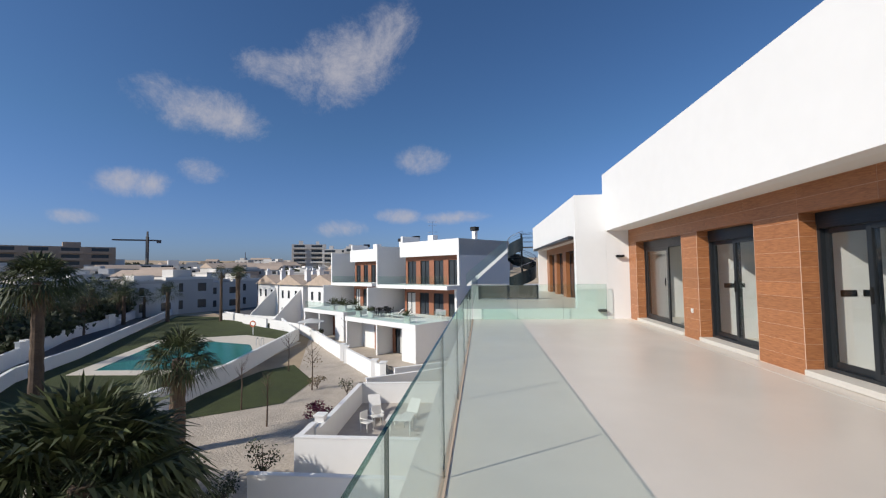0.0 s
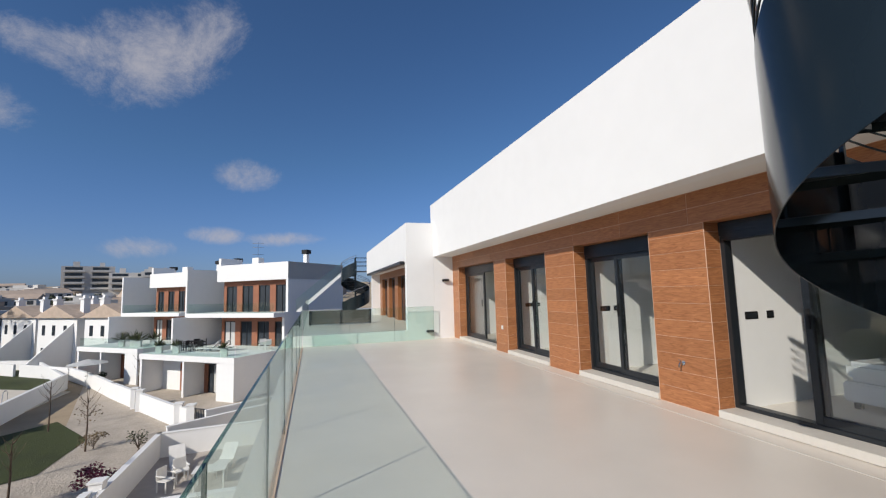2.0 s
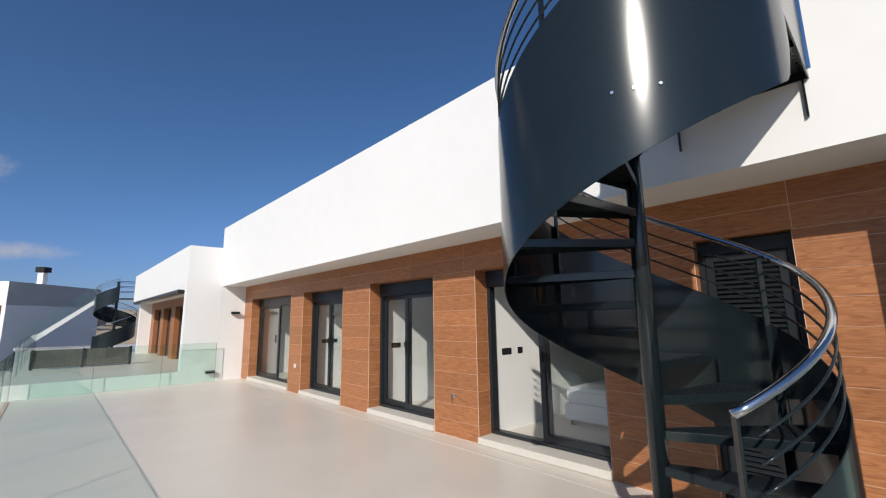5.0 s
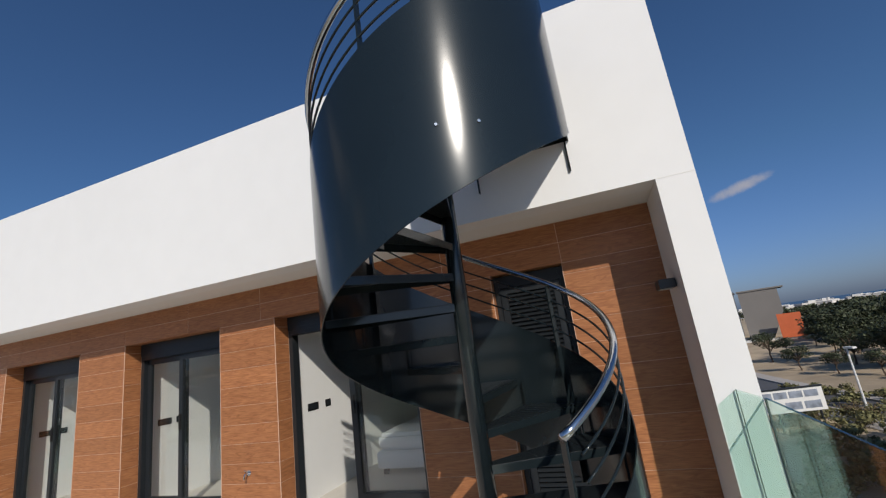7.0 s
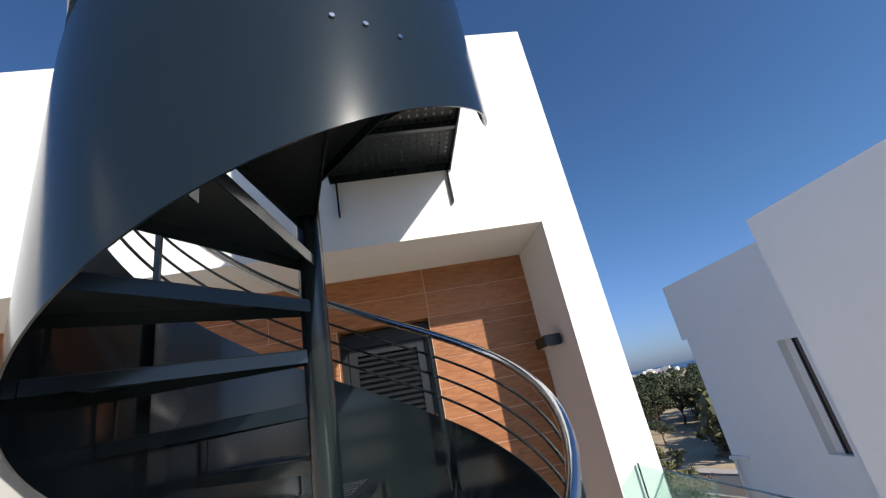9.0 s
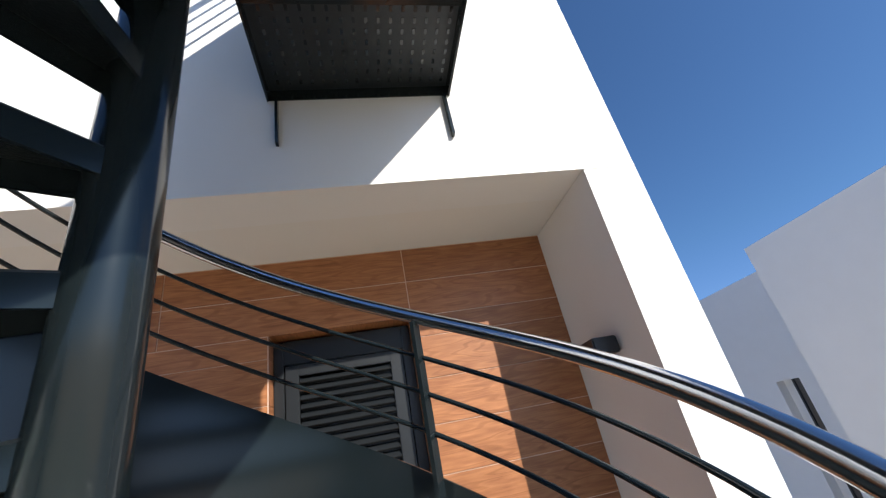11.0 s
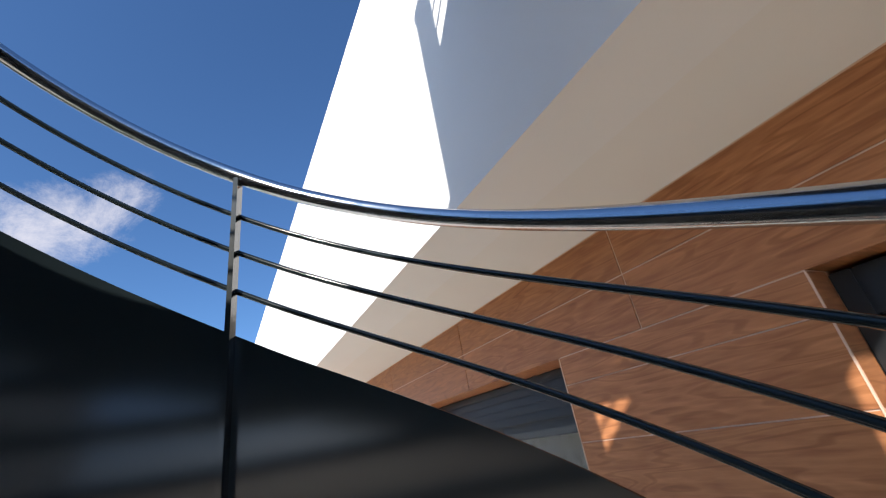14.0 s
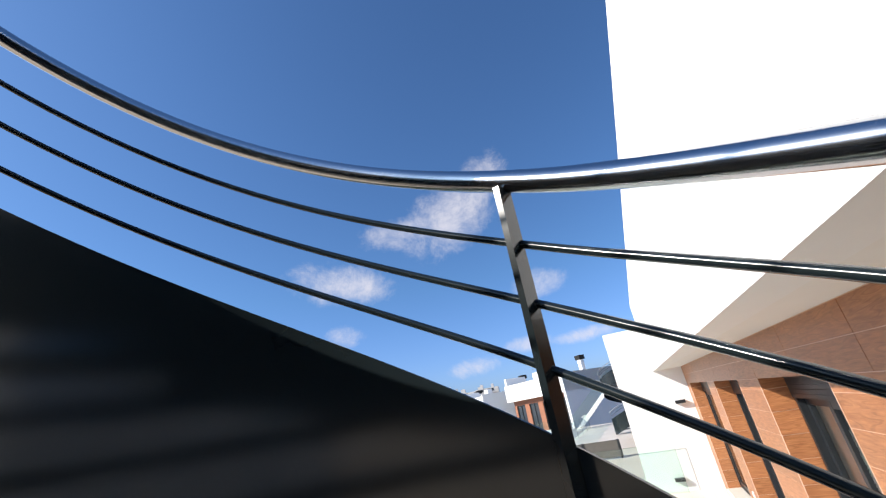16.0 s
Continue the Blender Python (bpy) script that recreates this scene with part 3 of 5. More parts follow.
# low white kerb wall at the far end, with glass
part("wall_kerb", box((1.75, Y_N + 0.001, 0), (NX - 0.002, Y_N + 0.028, 0.31)), M_WHITE, None, "low white dividing wall", kind="structure")
gk = thing("glass_balustrade", (0, 0, 0), "clear greenish glass screen in front of the low white wall", "balustrade", "terrace balustrades")
for a, b in ((2.02, 3.35), (3.35, 4.7), (4.7, 5.96)):
    glass_pane("pane", (a, Y_N - 0.16), (b, Y_N - 0.16), 0.004, 1.035, gk)

# ---- the spiral stair ----
CX, CY, R = 5.16, 1.96, 0.84


def pt(r, a, z):
    return Vector((r * math.cos(radians(a)), r * math.sin(radians(a)), z))


stair = thing("spiral_staircase", (CX, CY, 0), "dark green-grey steel spiral staircase with curved side plate", "staircase")
part("column", tube([(0, 0, 0), (0, 0, 4.19)], 0.052, 24), M_STEEL, stair, smooth=True)
part("base_plate", tube([(0, 0, 0), (0, 0, 0.012)], 0.15, 24), M_STEEL, stair)
part("cap", tube([(0, 0, 4.19), (0, 0, 4.205)], 0.06, 24), M_STEEL, stair)


def top_z(a):
    return 1.785 + 0.0075 * a + 0.0006 * max(0, a - 60)


def rail_z(a):
    return 1.775 + 0.0075 * a + 0.0003 * max(0, a - 60)


def bot_z(a):
    return max(0.87 + 0.0070 * a, 0.01)


bm = bmesh.new()
prev = None
n = 120
A0, A1 = -139.0, 270.0
for i in range(n + 1):
    a = A0 + (A1 - A0) * i / n
    z0, z1 = bot_z(a), min(top_z(a), 4.2)
    if a > 262:
        z0 = bot_z(262) + (a - 262) * 0.03
    ring = [bm.verts.new(pt(R - 0.003, a, z0)), bm.verts.new(pt(R + 0.003, a, z0)), bm.verts.new(pt(R + 0.003, a, z1)), bm.verts.new(pt(R - 0.003, a, z1))]
    if prev:
        for k in range(4):
            bm.faces.new((prev[k], prev[(k + 1) % 4], ring[(k + 1) % 4], ring[k]))
    prev = ring
bmesh.ops.recalc_face_normals(bm, faces=bm.faces)
for e in bm.edges:
    if len(e.link_faces) == 2 and e.link_faces[0].normal.angle(e.link_faces[1].normal) > 0.7:
        e.smooth = False
side = part("side_plate", bm, M_STEEL, stair, smooth=True)

rail_pts = [pt(R - 0.01, a, rail_z(a) + 0.455) for a in range(-139, 262, 4)]
rail_pts += [Vector((0.0, -R + 0.01, 4.22)), Vector((0.85, -R + 0.01, 4.23))]
part("handrail", tube(rail_pts, 0.021, 14), M_INOX, stair, "polished steel tube handrail", smooth=True)
for k, dz in enumerate((0.125, 0.23, 0.335)):
    pts = [pt(R - 0.01, a, rail_z(a) + 0.455 - dz) for a in range(-133, 262, 4)]
    part("rail_bar", tube(pts, 0.007, 8), M_STEEL, stair, smooth=True)
for a in (-138, -35, 68.5, 174):
    zt = rail_z(a) + 0.435
    zb = max(bot_z(a) - 0.0, 0.01)
    part("post", box((R - 0.040, -0.006, zb), (R - 0.004, 0.006, zt), 0, pose(0, 0, 0, 0, 0, a)), M_STEEL, stair)

# treads: sector plates with turned-down edges
RISE, STEP = 0.1865, 26.0
for k in range(1, 17):
    a1 = 174 + (30.5 if k < 12 else 23.0) * (k - 12)
    a0 = a1 - STEP - 2
    z = RISE * k
    bm = bmesh.new()
    for lo, hi, r0, r1 in ((z - 0.005, z, 0.05, R - 0.006),):
        steps = [a0 + (a1 - a0) * i / 6 for i in range(7)]
        inner = [pt(0.05, a, lo) for a in (a0, a1)]
        ring_lo = [bm.verts.new(pt(r1, a, lo)) for a in steps] + [bm.verts.new(pt(0.05, a1 + 30, lo)), bm.verts.new(pt(0.05, a0 - 30, lo))]
        ring_hi = [bm.verts.new(v.co + Vector((0, 0, hi - lo))) for v in ring_lo]
        bm.faces.new(ring_lo[::-1])
        bm.faces.new(ring_hi)
        m_ = len(ring_lo)
        for i in range(m_):
            bm.faces.new((ring_lo[i], ring_lo[(i + 1) % m_], ring_hi[(i + 1) % m_], ring_hi[i]))
    bmesh.ops.recalc_face_normals(bm, faces=bm.faces)
    tread = part("tread", bm, M_TREAD, stair)
    for a, sg in ((a1, 30), (a0, -30)):
        p0, p1 = pt(0.05, a + sg, 0), pt(R - 0.006, a, 0)
        d = p1 - p0
        m = pose(p0.x, p0.y, z - 0.005, 0, 0, math.degrees(math.atan2(d.y, d.x)))
        part("flange", box((0, -0.003, -0.045), (d.length, 0.003, 0), 0, m), M_STEEL, tread)
    # raised ribs across the tread
    for j in range(1, 9):
        r = 0.16 + 0.075 * j
        am = (a0 + a1) / 2
        wdt = r * radians(STEP) * 0.42
        part("rib", box((-0.004, -wdt, 0), (0.004, wdt, 0.003), 0, pose(*pt(r, am, z), 0, 0, am)), M_TREAD, tread)
    if k < 16:
        m = pose(0, 0, 0, 0, 0, a1 - 2)
        part("spacer", box((R - 0.05, -0.006, z), (R - 0.038, 0.006, z + RISE - 0.005), 0, m), M_STEEL, stair)

# landing
lz = 3.19
part("landing", boxes(((-0.02, -R + 0.003, lz - 0.006), (X_OUT - CX, 0.0, lz))), M_TREAD, stair)
bm = bmesh.new()
for i in range(17):
    for j in range(16):
        add_box(bm, (0.03 + i * 0.05, -R + 0.03 + j * 0.05, lz - 0.0085), (0.055 + i * 0.05, -R + 0.042 + j * 0.05, lz - 0.0062), None)
part("tread_pattern", bm, M_STEEL, stair, kind="stuff")
part("landing_frame", boxes(((-0.02, -R, lz - 0.065), (X_OUT - CX, -R + 0.006, lz - 0.006)), ((-0.02, -0.006, lz - 0.065), (X_OUT - CX, 0, lz - 0.006)),
                            ((X_OUT - CX - 0.006, -R + 0.006, lz - 0.065), (X_OUT - CX, -0.006, lz - 0.006)), ((0.42, -R + 0.006, lz - 0.05), (0.45, -0.006, lz - 0.006))), M_STEEL, stair)
part("guard_plate", box((0.0, -R - 0.003, lz - 0.07), (X_OUT - CX, -R + 0.003, 3.81)), M_STEEL, stair)
part("guard_plate", box((0.05, -0.003, lz - 0.07), (X_OUT - CX, 0.003, 3.81)), M_STEEL, stair)
for yy in (-R, 0.0):
    for zz in (3.90, 3.99, 4.08):
        part("guard_bar", tube([(0.04, yy, zz), (X_OUT - CX - 0.01, yy, zz)], 0.007, 8), M_STEEL, stair)
part("guard_rail", tube([(0.03, 0, 4.17), (X_OUT - CX - 0.02, 0, 4.17)], 0.02, 12), M_INOX, stair, "polished steel tube handrail")
for yy in (-R + 0.03, -0.04):
    part("bracket", boxes(((X_OUT - CX - 0.03, yy - 0.006, 2.86), (X_OUT - CX, yy + 0.006, lz - 0.066))), M_STEEL, stair)
for a in (198, 204.5, 212):
    p0, p1 = pt(R + 0.003, a, 2.622), pt(R + 0.009, a, 2.622)
    part("bolt_head", tube([p0, p1], 0.008, 10), M_INOX, stair)

# ---- neighbouring unit on the same level ----
part("wall_neighbour", boxes(((NX, Y_N + 0.002, -0.3), (X_OUT - 0.002, Y_N + 0.25, NT)), ((NX, Y_N + 0.25, 2.5), (NX + 0.25, 24.5, NT)), ((NX + 0.25, 24.25, -6), (NX + 6, 24.5, NT)),
                             ((NX + 0.7, Y_N + 0.3, 2.2), (NX + 0.9, 24.25, 2.5))), M_WHITE, None, "white rendered walls of the next terrace house", kind="structure")
part("ceiling_neighbour", box((NX + 0.02, Y_N + 0.25, 2.504), (NX + 1, 24.25, 2.6)), M_SOFFIT, None, "white soffit", kind="structure")
part("floor_neighbour", box((1.72, Y_N + 0.03, -6), (NX + 6, 36, 0.3)), M_FLOOR, None, "pale terrace floor of the next house", kind="structure")
nb = part("wall_neighbour_wood", boxes(*[((NX + 0.7, a, 0.3), (NX + 0.9, b, 2.2)) for a, b in ((Y_N + 0.25, 15.2), (16.9, 17.6), (19.2, 19.9), (21.4, 22.0), (23.5, 24.25))],
                                      ((NX + 0.695, Y_N + 0.25, 2.2), (NX + 0.9, 24.25, 2.5))), M_WOODY, None, "wood-look plank wall of the next house", kind="structure")
for a, b in ((15.2, 16.9), (17.6, 19.2), (19.9, 21.4), (22.0, 23.5)):
    d = thing("far_door", (NX + 0.86, a, 0.3), "dark framed glass terrace door of the next house", "door", "doors of the next house")
    part("frame", boxes(((0, 0, 0), (0.04, 0.06, 1.9)), ((0, b - a - 0.06, 0), (0.04, b - a, 1.9)), ((0, (b - a) / 2 - 0.04, 0), (0.04, (b - a) / 2 + 0.04, 1.9)), ((0, 0, 1.84), (0.04, b - a, 1.9))), M_FRAME, d)
    part("pane", box((0.015, 0.05, 0), (0.025, b - a - 0.05, 1.85)), M_DARKPANE, d)
aw = thing("awning_box", (NX - 0.02, 18.9, 2.42), "dark retracted awning cassette under the white eaves", "awning", rz=0)
part("cassette", box((-0.12, -4.4, 0), (0.1, 4.4, 0.1), 0.01), M_FRAME, aw)
fg = thing("glass_balustrade", (0, 0, 0.3), "clear greenish glass balustrade of the next terrace", "balustrade", "terrace balustrades")
for k in range(9):
    glass_pane("pane", (1.98, Y_N + 0.2 + 2.2 * k), (1.98, Y_N + 0.2 + 2.2 * (k + 1)), 0.0, 0.9, fg)

ps = thing("privacy_screen", (2.15, 18.2, 0.3), "dark grey-brown low screen at the end of the next terrace", "screen")
part("panel", box((0, 0, 0.04), (2.4, 0.05, 0.56)), M_SCREEN, ps)
for xx in (0.02, 1.16, 2.32):
    part("post", box((xx, -0.03, 0), (xx + 0.06, 0.0, 0.58)), M_FRAME, ps)

# far spiral stair of the next terrace
st2 = thing("spiral_staircase", (4.75, 26.9, 0.3), "dark steel spiral staircase on the next terrace", "staircase")
st2.scale = (1, 1, 0.8)
part("column", tube([(0, 0, 0), (0, 0, 4.2)], 0.06, 12), M_STEEL, st2)
bm = bmesh.new()
prev = None
for i in range(61):
    a = -160 + 430 * i / 60
    z0 = max((a + 160) / 430 * 3.0 - 0.1, 0)
    ring = [bm.verts.new(pt(0.85, a, z0)), bm.verts.new(pt(0.85, a, z0 + 0.95))]
    if prev:
        bm.faces.new((prev[0], ring[0], ring[1], prev[1]))
    prev = ring
sp = part("side_plate", bm, M_STEEL, st2)
sp.modifiers.new("thick", "SOLIDIFY").thickness = 0.01
for j, dz in enumerate((1.15, 1.3, 1.42)):
    part("rail_bar", tube([pt(0.85, a, max((a + 160) / 430 * 3.0, 0) - 0.1 + dz) for a in range(-160, 271, 10)], 0.02 if j == 2 else 0.01, 6), M_INOX if j == 2 else M_STEEL, st2)
for k in range(16):
    a = -160 + 26 * k
    part("tread", box((0.05, -0.14, 0), (0.84, 0.14, 0.04), 0, pose(0, 0, 0.187 * (k + 1), 0, 0, a)), M_TREAD, st2)
part("landing", box((-0.1, -0.85, 3.1), (1.5, 0, 3.15)), M_TREAD, st2)
for yy in (-0.85, 0.0):
    for dz in (0.4, 0.7, 1.0):
        part("guard_bar", tube([(-0.1, yy, 3.15 + dz), (1.5, yy, 3.15 + dz)], 0.015, 6), M_STEEL, st2)

# ---- ground outside ----
G = -6.0


def sheet(name, poly, z, material, label, kind="structure"):
    bm = bmesh.new()
    bm.faces.new([bm.verts.new((x, y, z)) for x, y in poly])
    bmesh.ops.recalc_face_normals(bm, faces=bm.faces)
    if bm.faces[:][0].normal.z < 0:
        bmesh.ops.reverse_faces(bm, faces=bm.faces[:])
    return part(name, bm, material, None, label, kind=kind)


sheet("ground", [(-2500, -1800), (2500, -1800), (2500, 2500), (-2500, 2500)], G - 0.02, M_EARTH, "dry sandy ground reaching the horizon")
sheet("pavement_gravel", [(1.7, 5), (1.7, 36), (-10, 48), (-16, 56), (-19, 52), (-12, 33), (-17, 17), (-14, 2)], G, M_GRAVEL, "pale gravel garden between the houses and the lawns")
sheet("ground_lawn", [(-14.2, 21.0), (-9.2, 24.6), (-9.4, 29.4), (-13.0, 34.2), (-14.6, 32), (-15.2, 26)], G + 0.02, M_GRASS, "mown lawn patch on the gravel")
sheet("ground_lawn_pool", [(-36, 15), (-15.6, 18), (-15.6, 30), (-18.0, 46), (-30, 66), (-52, 72), (-34, 34), (-33, 26)], G + 0.01, M_GRASS, "mown lawn around the swimming pool")


def pool(outer, inner, depth=1.2):
    bm = bmesh.new()
    o = [bm.verts.new((x, y, G + 0.05)) for x, y in outer]
    i = [bm.verts.new((x, y, G + 0.05)) for x, y in inner]
    n_ = len(outer)
    for k in range(n_):
        bm.faces.new((o[k], o[(k + 1) % n_], i[(k + 1) % n_], i[k]))
    lo = [bm.verts.new((x, y, G)) for x, y in outer]
    for k in range(n_):
        bm.faces.new((lo[k], lo[(k + 1) % n_], o[(k + 1) % n_], o[k]))
    bmesh.ops.recalc_face_normals(bm, faces=bm.faces)
    part("pavement_pool_deck", bm, M_POOLDECK, None, "pale stone pool surround", kind="structure")
    sheet("water_pool", inner, G + 0.035, M_WATER, "turquoise swimming pool water")


pool([(-28.9, 30.2), (-34.3, 45.6), (-26.0, 49.5), (-17.0, 44.5), (-16.4, 34.0), (-19.4, 30.6)], [(-28.0, 31.6), (-32.4, 43.4), (-27.0, 44.8), (-21.8, 43.0), (-17.8, 37.0), (-19.6, 32.2)])

wall_line("wall_garden", [(-15.2, 17.5), (-15.2, 28.4), (-18.0, 46.0)], 1.25, label="white rendered garden wall beside the gravel")
wall_line("wall_garden", [(-26.0, 22.0), (-30.6, 28.0), (-34.0, 36.0), (-56.0, 76.0)], 1.0, label="long white rendered garden wall beside the pool lawn")
wall_line("wall_garden", [(-18.0, 46.0), (-27.0, 60.0), (-40, 66)], 1.0, label="white rendered wall around the pool garden")
wall_line("wall_garden", [(-5.2, 29.9), (-8.8, 35.0), (-9.0, 35.2)], 1.15, label="white rendered garden wall")
wall_line("wall_garden", [(-9.4, 35.9), (-12.4, 40.2), (-15.6, 45.1), (-20, 51)], 1.15, label="white rendered garden wall")
wall_line("wall_garden", [(-5.2, 29.9), (-4.4, 29.2)], 1.15, label="white rendered garden wall")
wall_line("wall_garden", [(-3.4, 28.4), (1.6, 31.4)], 1.15, label="white rendered garden wall")
wall_line("wall_garden", [(-4.6, 26.0), (1.7, 30.0)], 1.1, label="white rendered garden wall")
wall_line("wall_garden", [(-4.5, 17.7), (-4.7, 24.9), (1.7, 25.4)], 1.1, label="white rendered patio wall")
wall_line("wall_garden", [(-4.5, 16.2), (1.7, 16.2)], 1.5, label="white rendered patio wall")
wall_line("wall_garden", [(-4.49, 16.43), (-4.49, 17.6)], 1.47, label="white rendered patio wall")
wall_line("wall_garden", [(-5.0, 14.0), (1.7, 14.0)], 1.2, label="white rendered patio wall")
sheet("pavement_patio", [(-4.5, 16.3), (1.7, 16.3), (1.7, 25.3), (-4.6, 24.9)], G + 0.012, M_PAVE, "paved patio")
for x, y in ((-4.7, 18.9), (-4.5, 17.6), (-5.2, 29.9), (-4.4, 29.2), (-8.9, 35.1), (-9.5, 36.0)):
    part("wall_pillar", boxes(((x - 0.2, y - 0.2, G), (x + 0.2, y + 0.2, G + 1.35)), ((x - 0.24, y - 0.24, G + 1.35), (x + 0.24, y + 0.24, G + 1.42))), M_WHITE, None, "white gate pillar", kind="structure")


def gate(a, b, h):
    d = Vector((b[0] - a[0], b[1] - a[1]))
    g = thing("garden_gate", (a[0], a[1], G), "dark slatted metal garden gate between white pillars", "gate", "garden gates", math.degrees(math.atan2(d.y, d.x)))
    part("gate_frame", boxes(((0, -0.02, 0.08), (0.04, 0.02, h)), ((d.length - 0.04, -0.02, 0.08), (d.length, 0.02, h)), ((0, -0.02, h - 0.04), (d.length, 0.02, h)), ((0, -0.02, 0.08), (d.length, 0.02, 0.12))), M_FRAME, g)
    n_ = int(d.length / 0.12)
    for k in range(1, n_):
        part("bar", box((k * d.length / n_ - 0.03, -0.01, 0.1), (k * d.length / n_ + 0.03, 0.01, h - 0.02)), M_FRAME, g)


gate((-4.25, 29.1), (-3.45, 28.5), 1.2)
gate((-9.05, 35.3), (-9.35, 35.85), 1.1)

# ---- the stepped villas ----
DU = Vector((-0.77, 0.64, 0))
VN = Vector((0.64, 0.77, 0))


def villa(corner, label, group, width=10.4, ftop=4.4, balcony=True, shift2=0.0):
    ang = math.degrees(math.atan2(DU.y, DU.x))
    v = thing("villa", (corner[0], corner[1], G), label, "house", group, ang)
    # local x runs along the front, local -y runs back from it
    W = width

    def P(name, bm, m, parent=v, lab=""):
        return part(name, bm, m, parent, lab)

    def PS(name, pairs, m):
        for a, b in pairs:
            part(name, box(a, b), m, v)

    D = 13.0
    T1, T2, T3 = 3.0, 6.0, ftop + 6.0
    S1 = -1.75
    S2 = -5.9
    PS("wall", (((0, -D, 0), (0.25, 0, T1 - 0.3)), ((W - 0.25, -D, 0), (W, 0, T1 - 0.3)), ((0.25, S1 - 0.2, 0), (3.7, S1, T1 - 0.3)), ((5.2, S1 - 0.2, 0), (6.2, S1, T1 - 0.3)), ((8.0, S1 - 0.2, 0), (W - 0.25, S1, T1 - 0.3)), ((5.2, S1, 0), (5.4, 0, T1 - 0.3)), ((3.7, S1 - 0.2, 2.25), (5.2, S1, T1 - 0.3)), ((6.2, S1 - 0.2, 2.25), (8.0, S1, T1 - 0.3)), ((0.25, -0.2, 0), (1.75, 0, T1 - 0.3))), M_WHITE)
    P("terrace_slab", box((-0.05, -D, T1 - 0.3), (W + 0.05, 0.05, T1 + 0.12)), M_WHITE)
    PS("first_floor_wall", (((0.0, -D, T1 + 0.12), (0.25, S2 + 1.0, T2 - 0.2)), ((W - 0.2, -D, T1 + 0.12), (W, S2 + 3.4, T2 - 0.2)), ((0.25, -D, T1 + 0.12), (W - 0.2, -D + 0.25, T2 - 0.2))), M_WHITE)
    P("balcony_slab", box((0, -D, T2 - 0.25), (W, S2 + 2.2, T2 + 0.12)), M_WHITE)
    PS("second_floor_wall", (((0.0, -D, T2 + 0.12), (0.25, S2 + 0.6, T3)), ((W - 0.2, -D, T2 + 0.12), (W, S2 + 2.2, T3 - 0.3)), ((0.25, -D, T2 + 0.12), (W - 0.2, -D + 0.25, T3))), M_WHITE)
    P("roof", boxes(((0, -D, T3 - 1.5), (W - 2.0, S2 + 0.62, T3))), M_WHITE)
    PS("roof_upstand", (((W - 2.2, S2 - 2, T3), (W - 1.9, S2 + 0.4, T3 + 0.7)), ((W - 4.5, S2 - 2.5, T3), (W - 3.7, S2 - 1.8, T3 + 0.8))), M_WHITE)
    # chimneys
    for cx, cy, ch in ((-0.0 + 1.6, S2 - 3.5, 1.0), (W - 0.5, S2 - 3.0, 0.6)):
        c = P("chimney", box((cx - 0.2, cy - 0.2, T3 - 0.5), (cx + 0.2, cy + 0.2, T3 + ch)), M_WHITE)
        part("cowl", box((cx - 0.32, cy - 0.32, T3 + ch + 0.02), (cx + 0.32, cy + 0.32, T3 + ch + 0.4), 0.02), M_BLACK, c)
    # wood fronts with windows
    for z0, z1, y0, xa, xb in ((T1 + 0.12, T2 - 0.3, S2, 0.3, W - 2.0), (T2 + 0.12, T3 - 1.5, S2, 0.3, W - 2.2)):
        nwin = 4
        pitch = (xb - xa) / nwin
        bmw = bmesh.new()
        add_box(bmw, (xa, y0 - 0.2, z1 - 0.42), (xb, y0, z1))
        for i in range(nwin + 1):
            wd = 0.33
            xc = xa + i * pitch
            add_box(bmw, (max(xc - wd, xa), y0 - 0.2, z0), (min(xc + wd, xb), y0, z1 - 0.42))
        P("wood_front", bmw, M_VWOOD, v, "wood-look plank front")
        for i in range(nwin):
            a, b = xa + i * pitch + 0.33, xa + (i + 1) * pitch - 0.33
            w = P("window", boxes(((a, y0 - 0.14, z0), (a + 0.06, y0 - 0.06, z1 - 0.42)), ((b - 0.06, y0 - 0.14, z0), (b, y0 - 0.06, z1 - 0.42)), (((a + b) / 2 - 0.03, y0 - 0.14, z0), ((a + b) / 2 + 0.03, y0 - 0.06, z1 - 0.42)), ((a, y0 - 0.14, z1 - 0.5), (b, y0 - 0.06, z1 - 0.42))), M_FRAME)
            part("pane", box((a + 0.03, y0 - 0.12, z0), (b - 0.03, y0 - 0.11, z1 - 0.45)), M_CURTAIN if (i == nwin - 1 and z0 < T2) else M_DARKPANE, w)
    # ground floor door
    for xa, xb in ((3.7, 5.2), (6.2, 8.0)):
        dd = P("ground_door", boxes(((xa, S1 - 0.12, 0), (xa + 0.08, S1 - 0.04, 2.25)), ((xb - 0.48, S1 - 0.12, 0), (xb - 0.40, S1 - 0.04, 2.25)), (((xa + xb) / 2 - 0.25, S1 - 0.12, 0), ((xa + xb) / 2 - 0.18, S1 - 0.04, 2.25)), ((xa, S1 - 0.12, 2.17), (xb - 0.4, S1 - 0.04, 2.25))), M_FRAME)
        part("pane", box((xa + 0.05, S1 - 0.1, 0), (xb - 0.42, S1 - 0.08, 2.2)), M_DARKPANE, dd)
        part("curtain", box((xa + 0.12, S1 - 0.079, 0.05), (xa + 0.5, S1 - 0.073, 2.15)), M_CURTAIN, dd)
        part("wood_jamb", box((xb - 0.40, S1 - 0.1, 0), (xb, S1 + 0.02, 2.25)), M_VWOOD, dd)
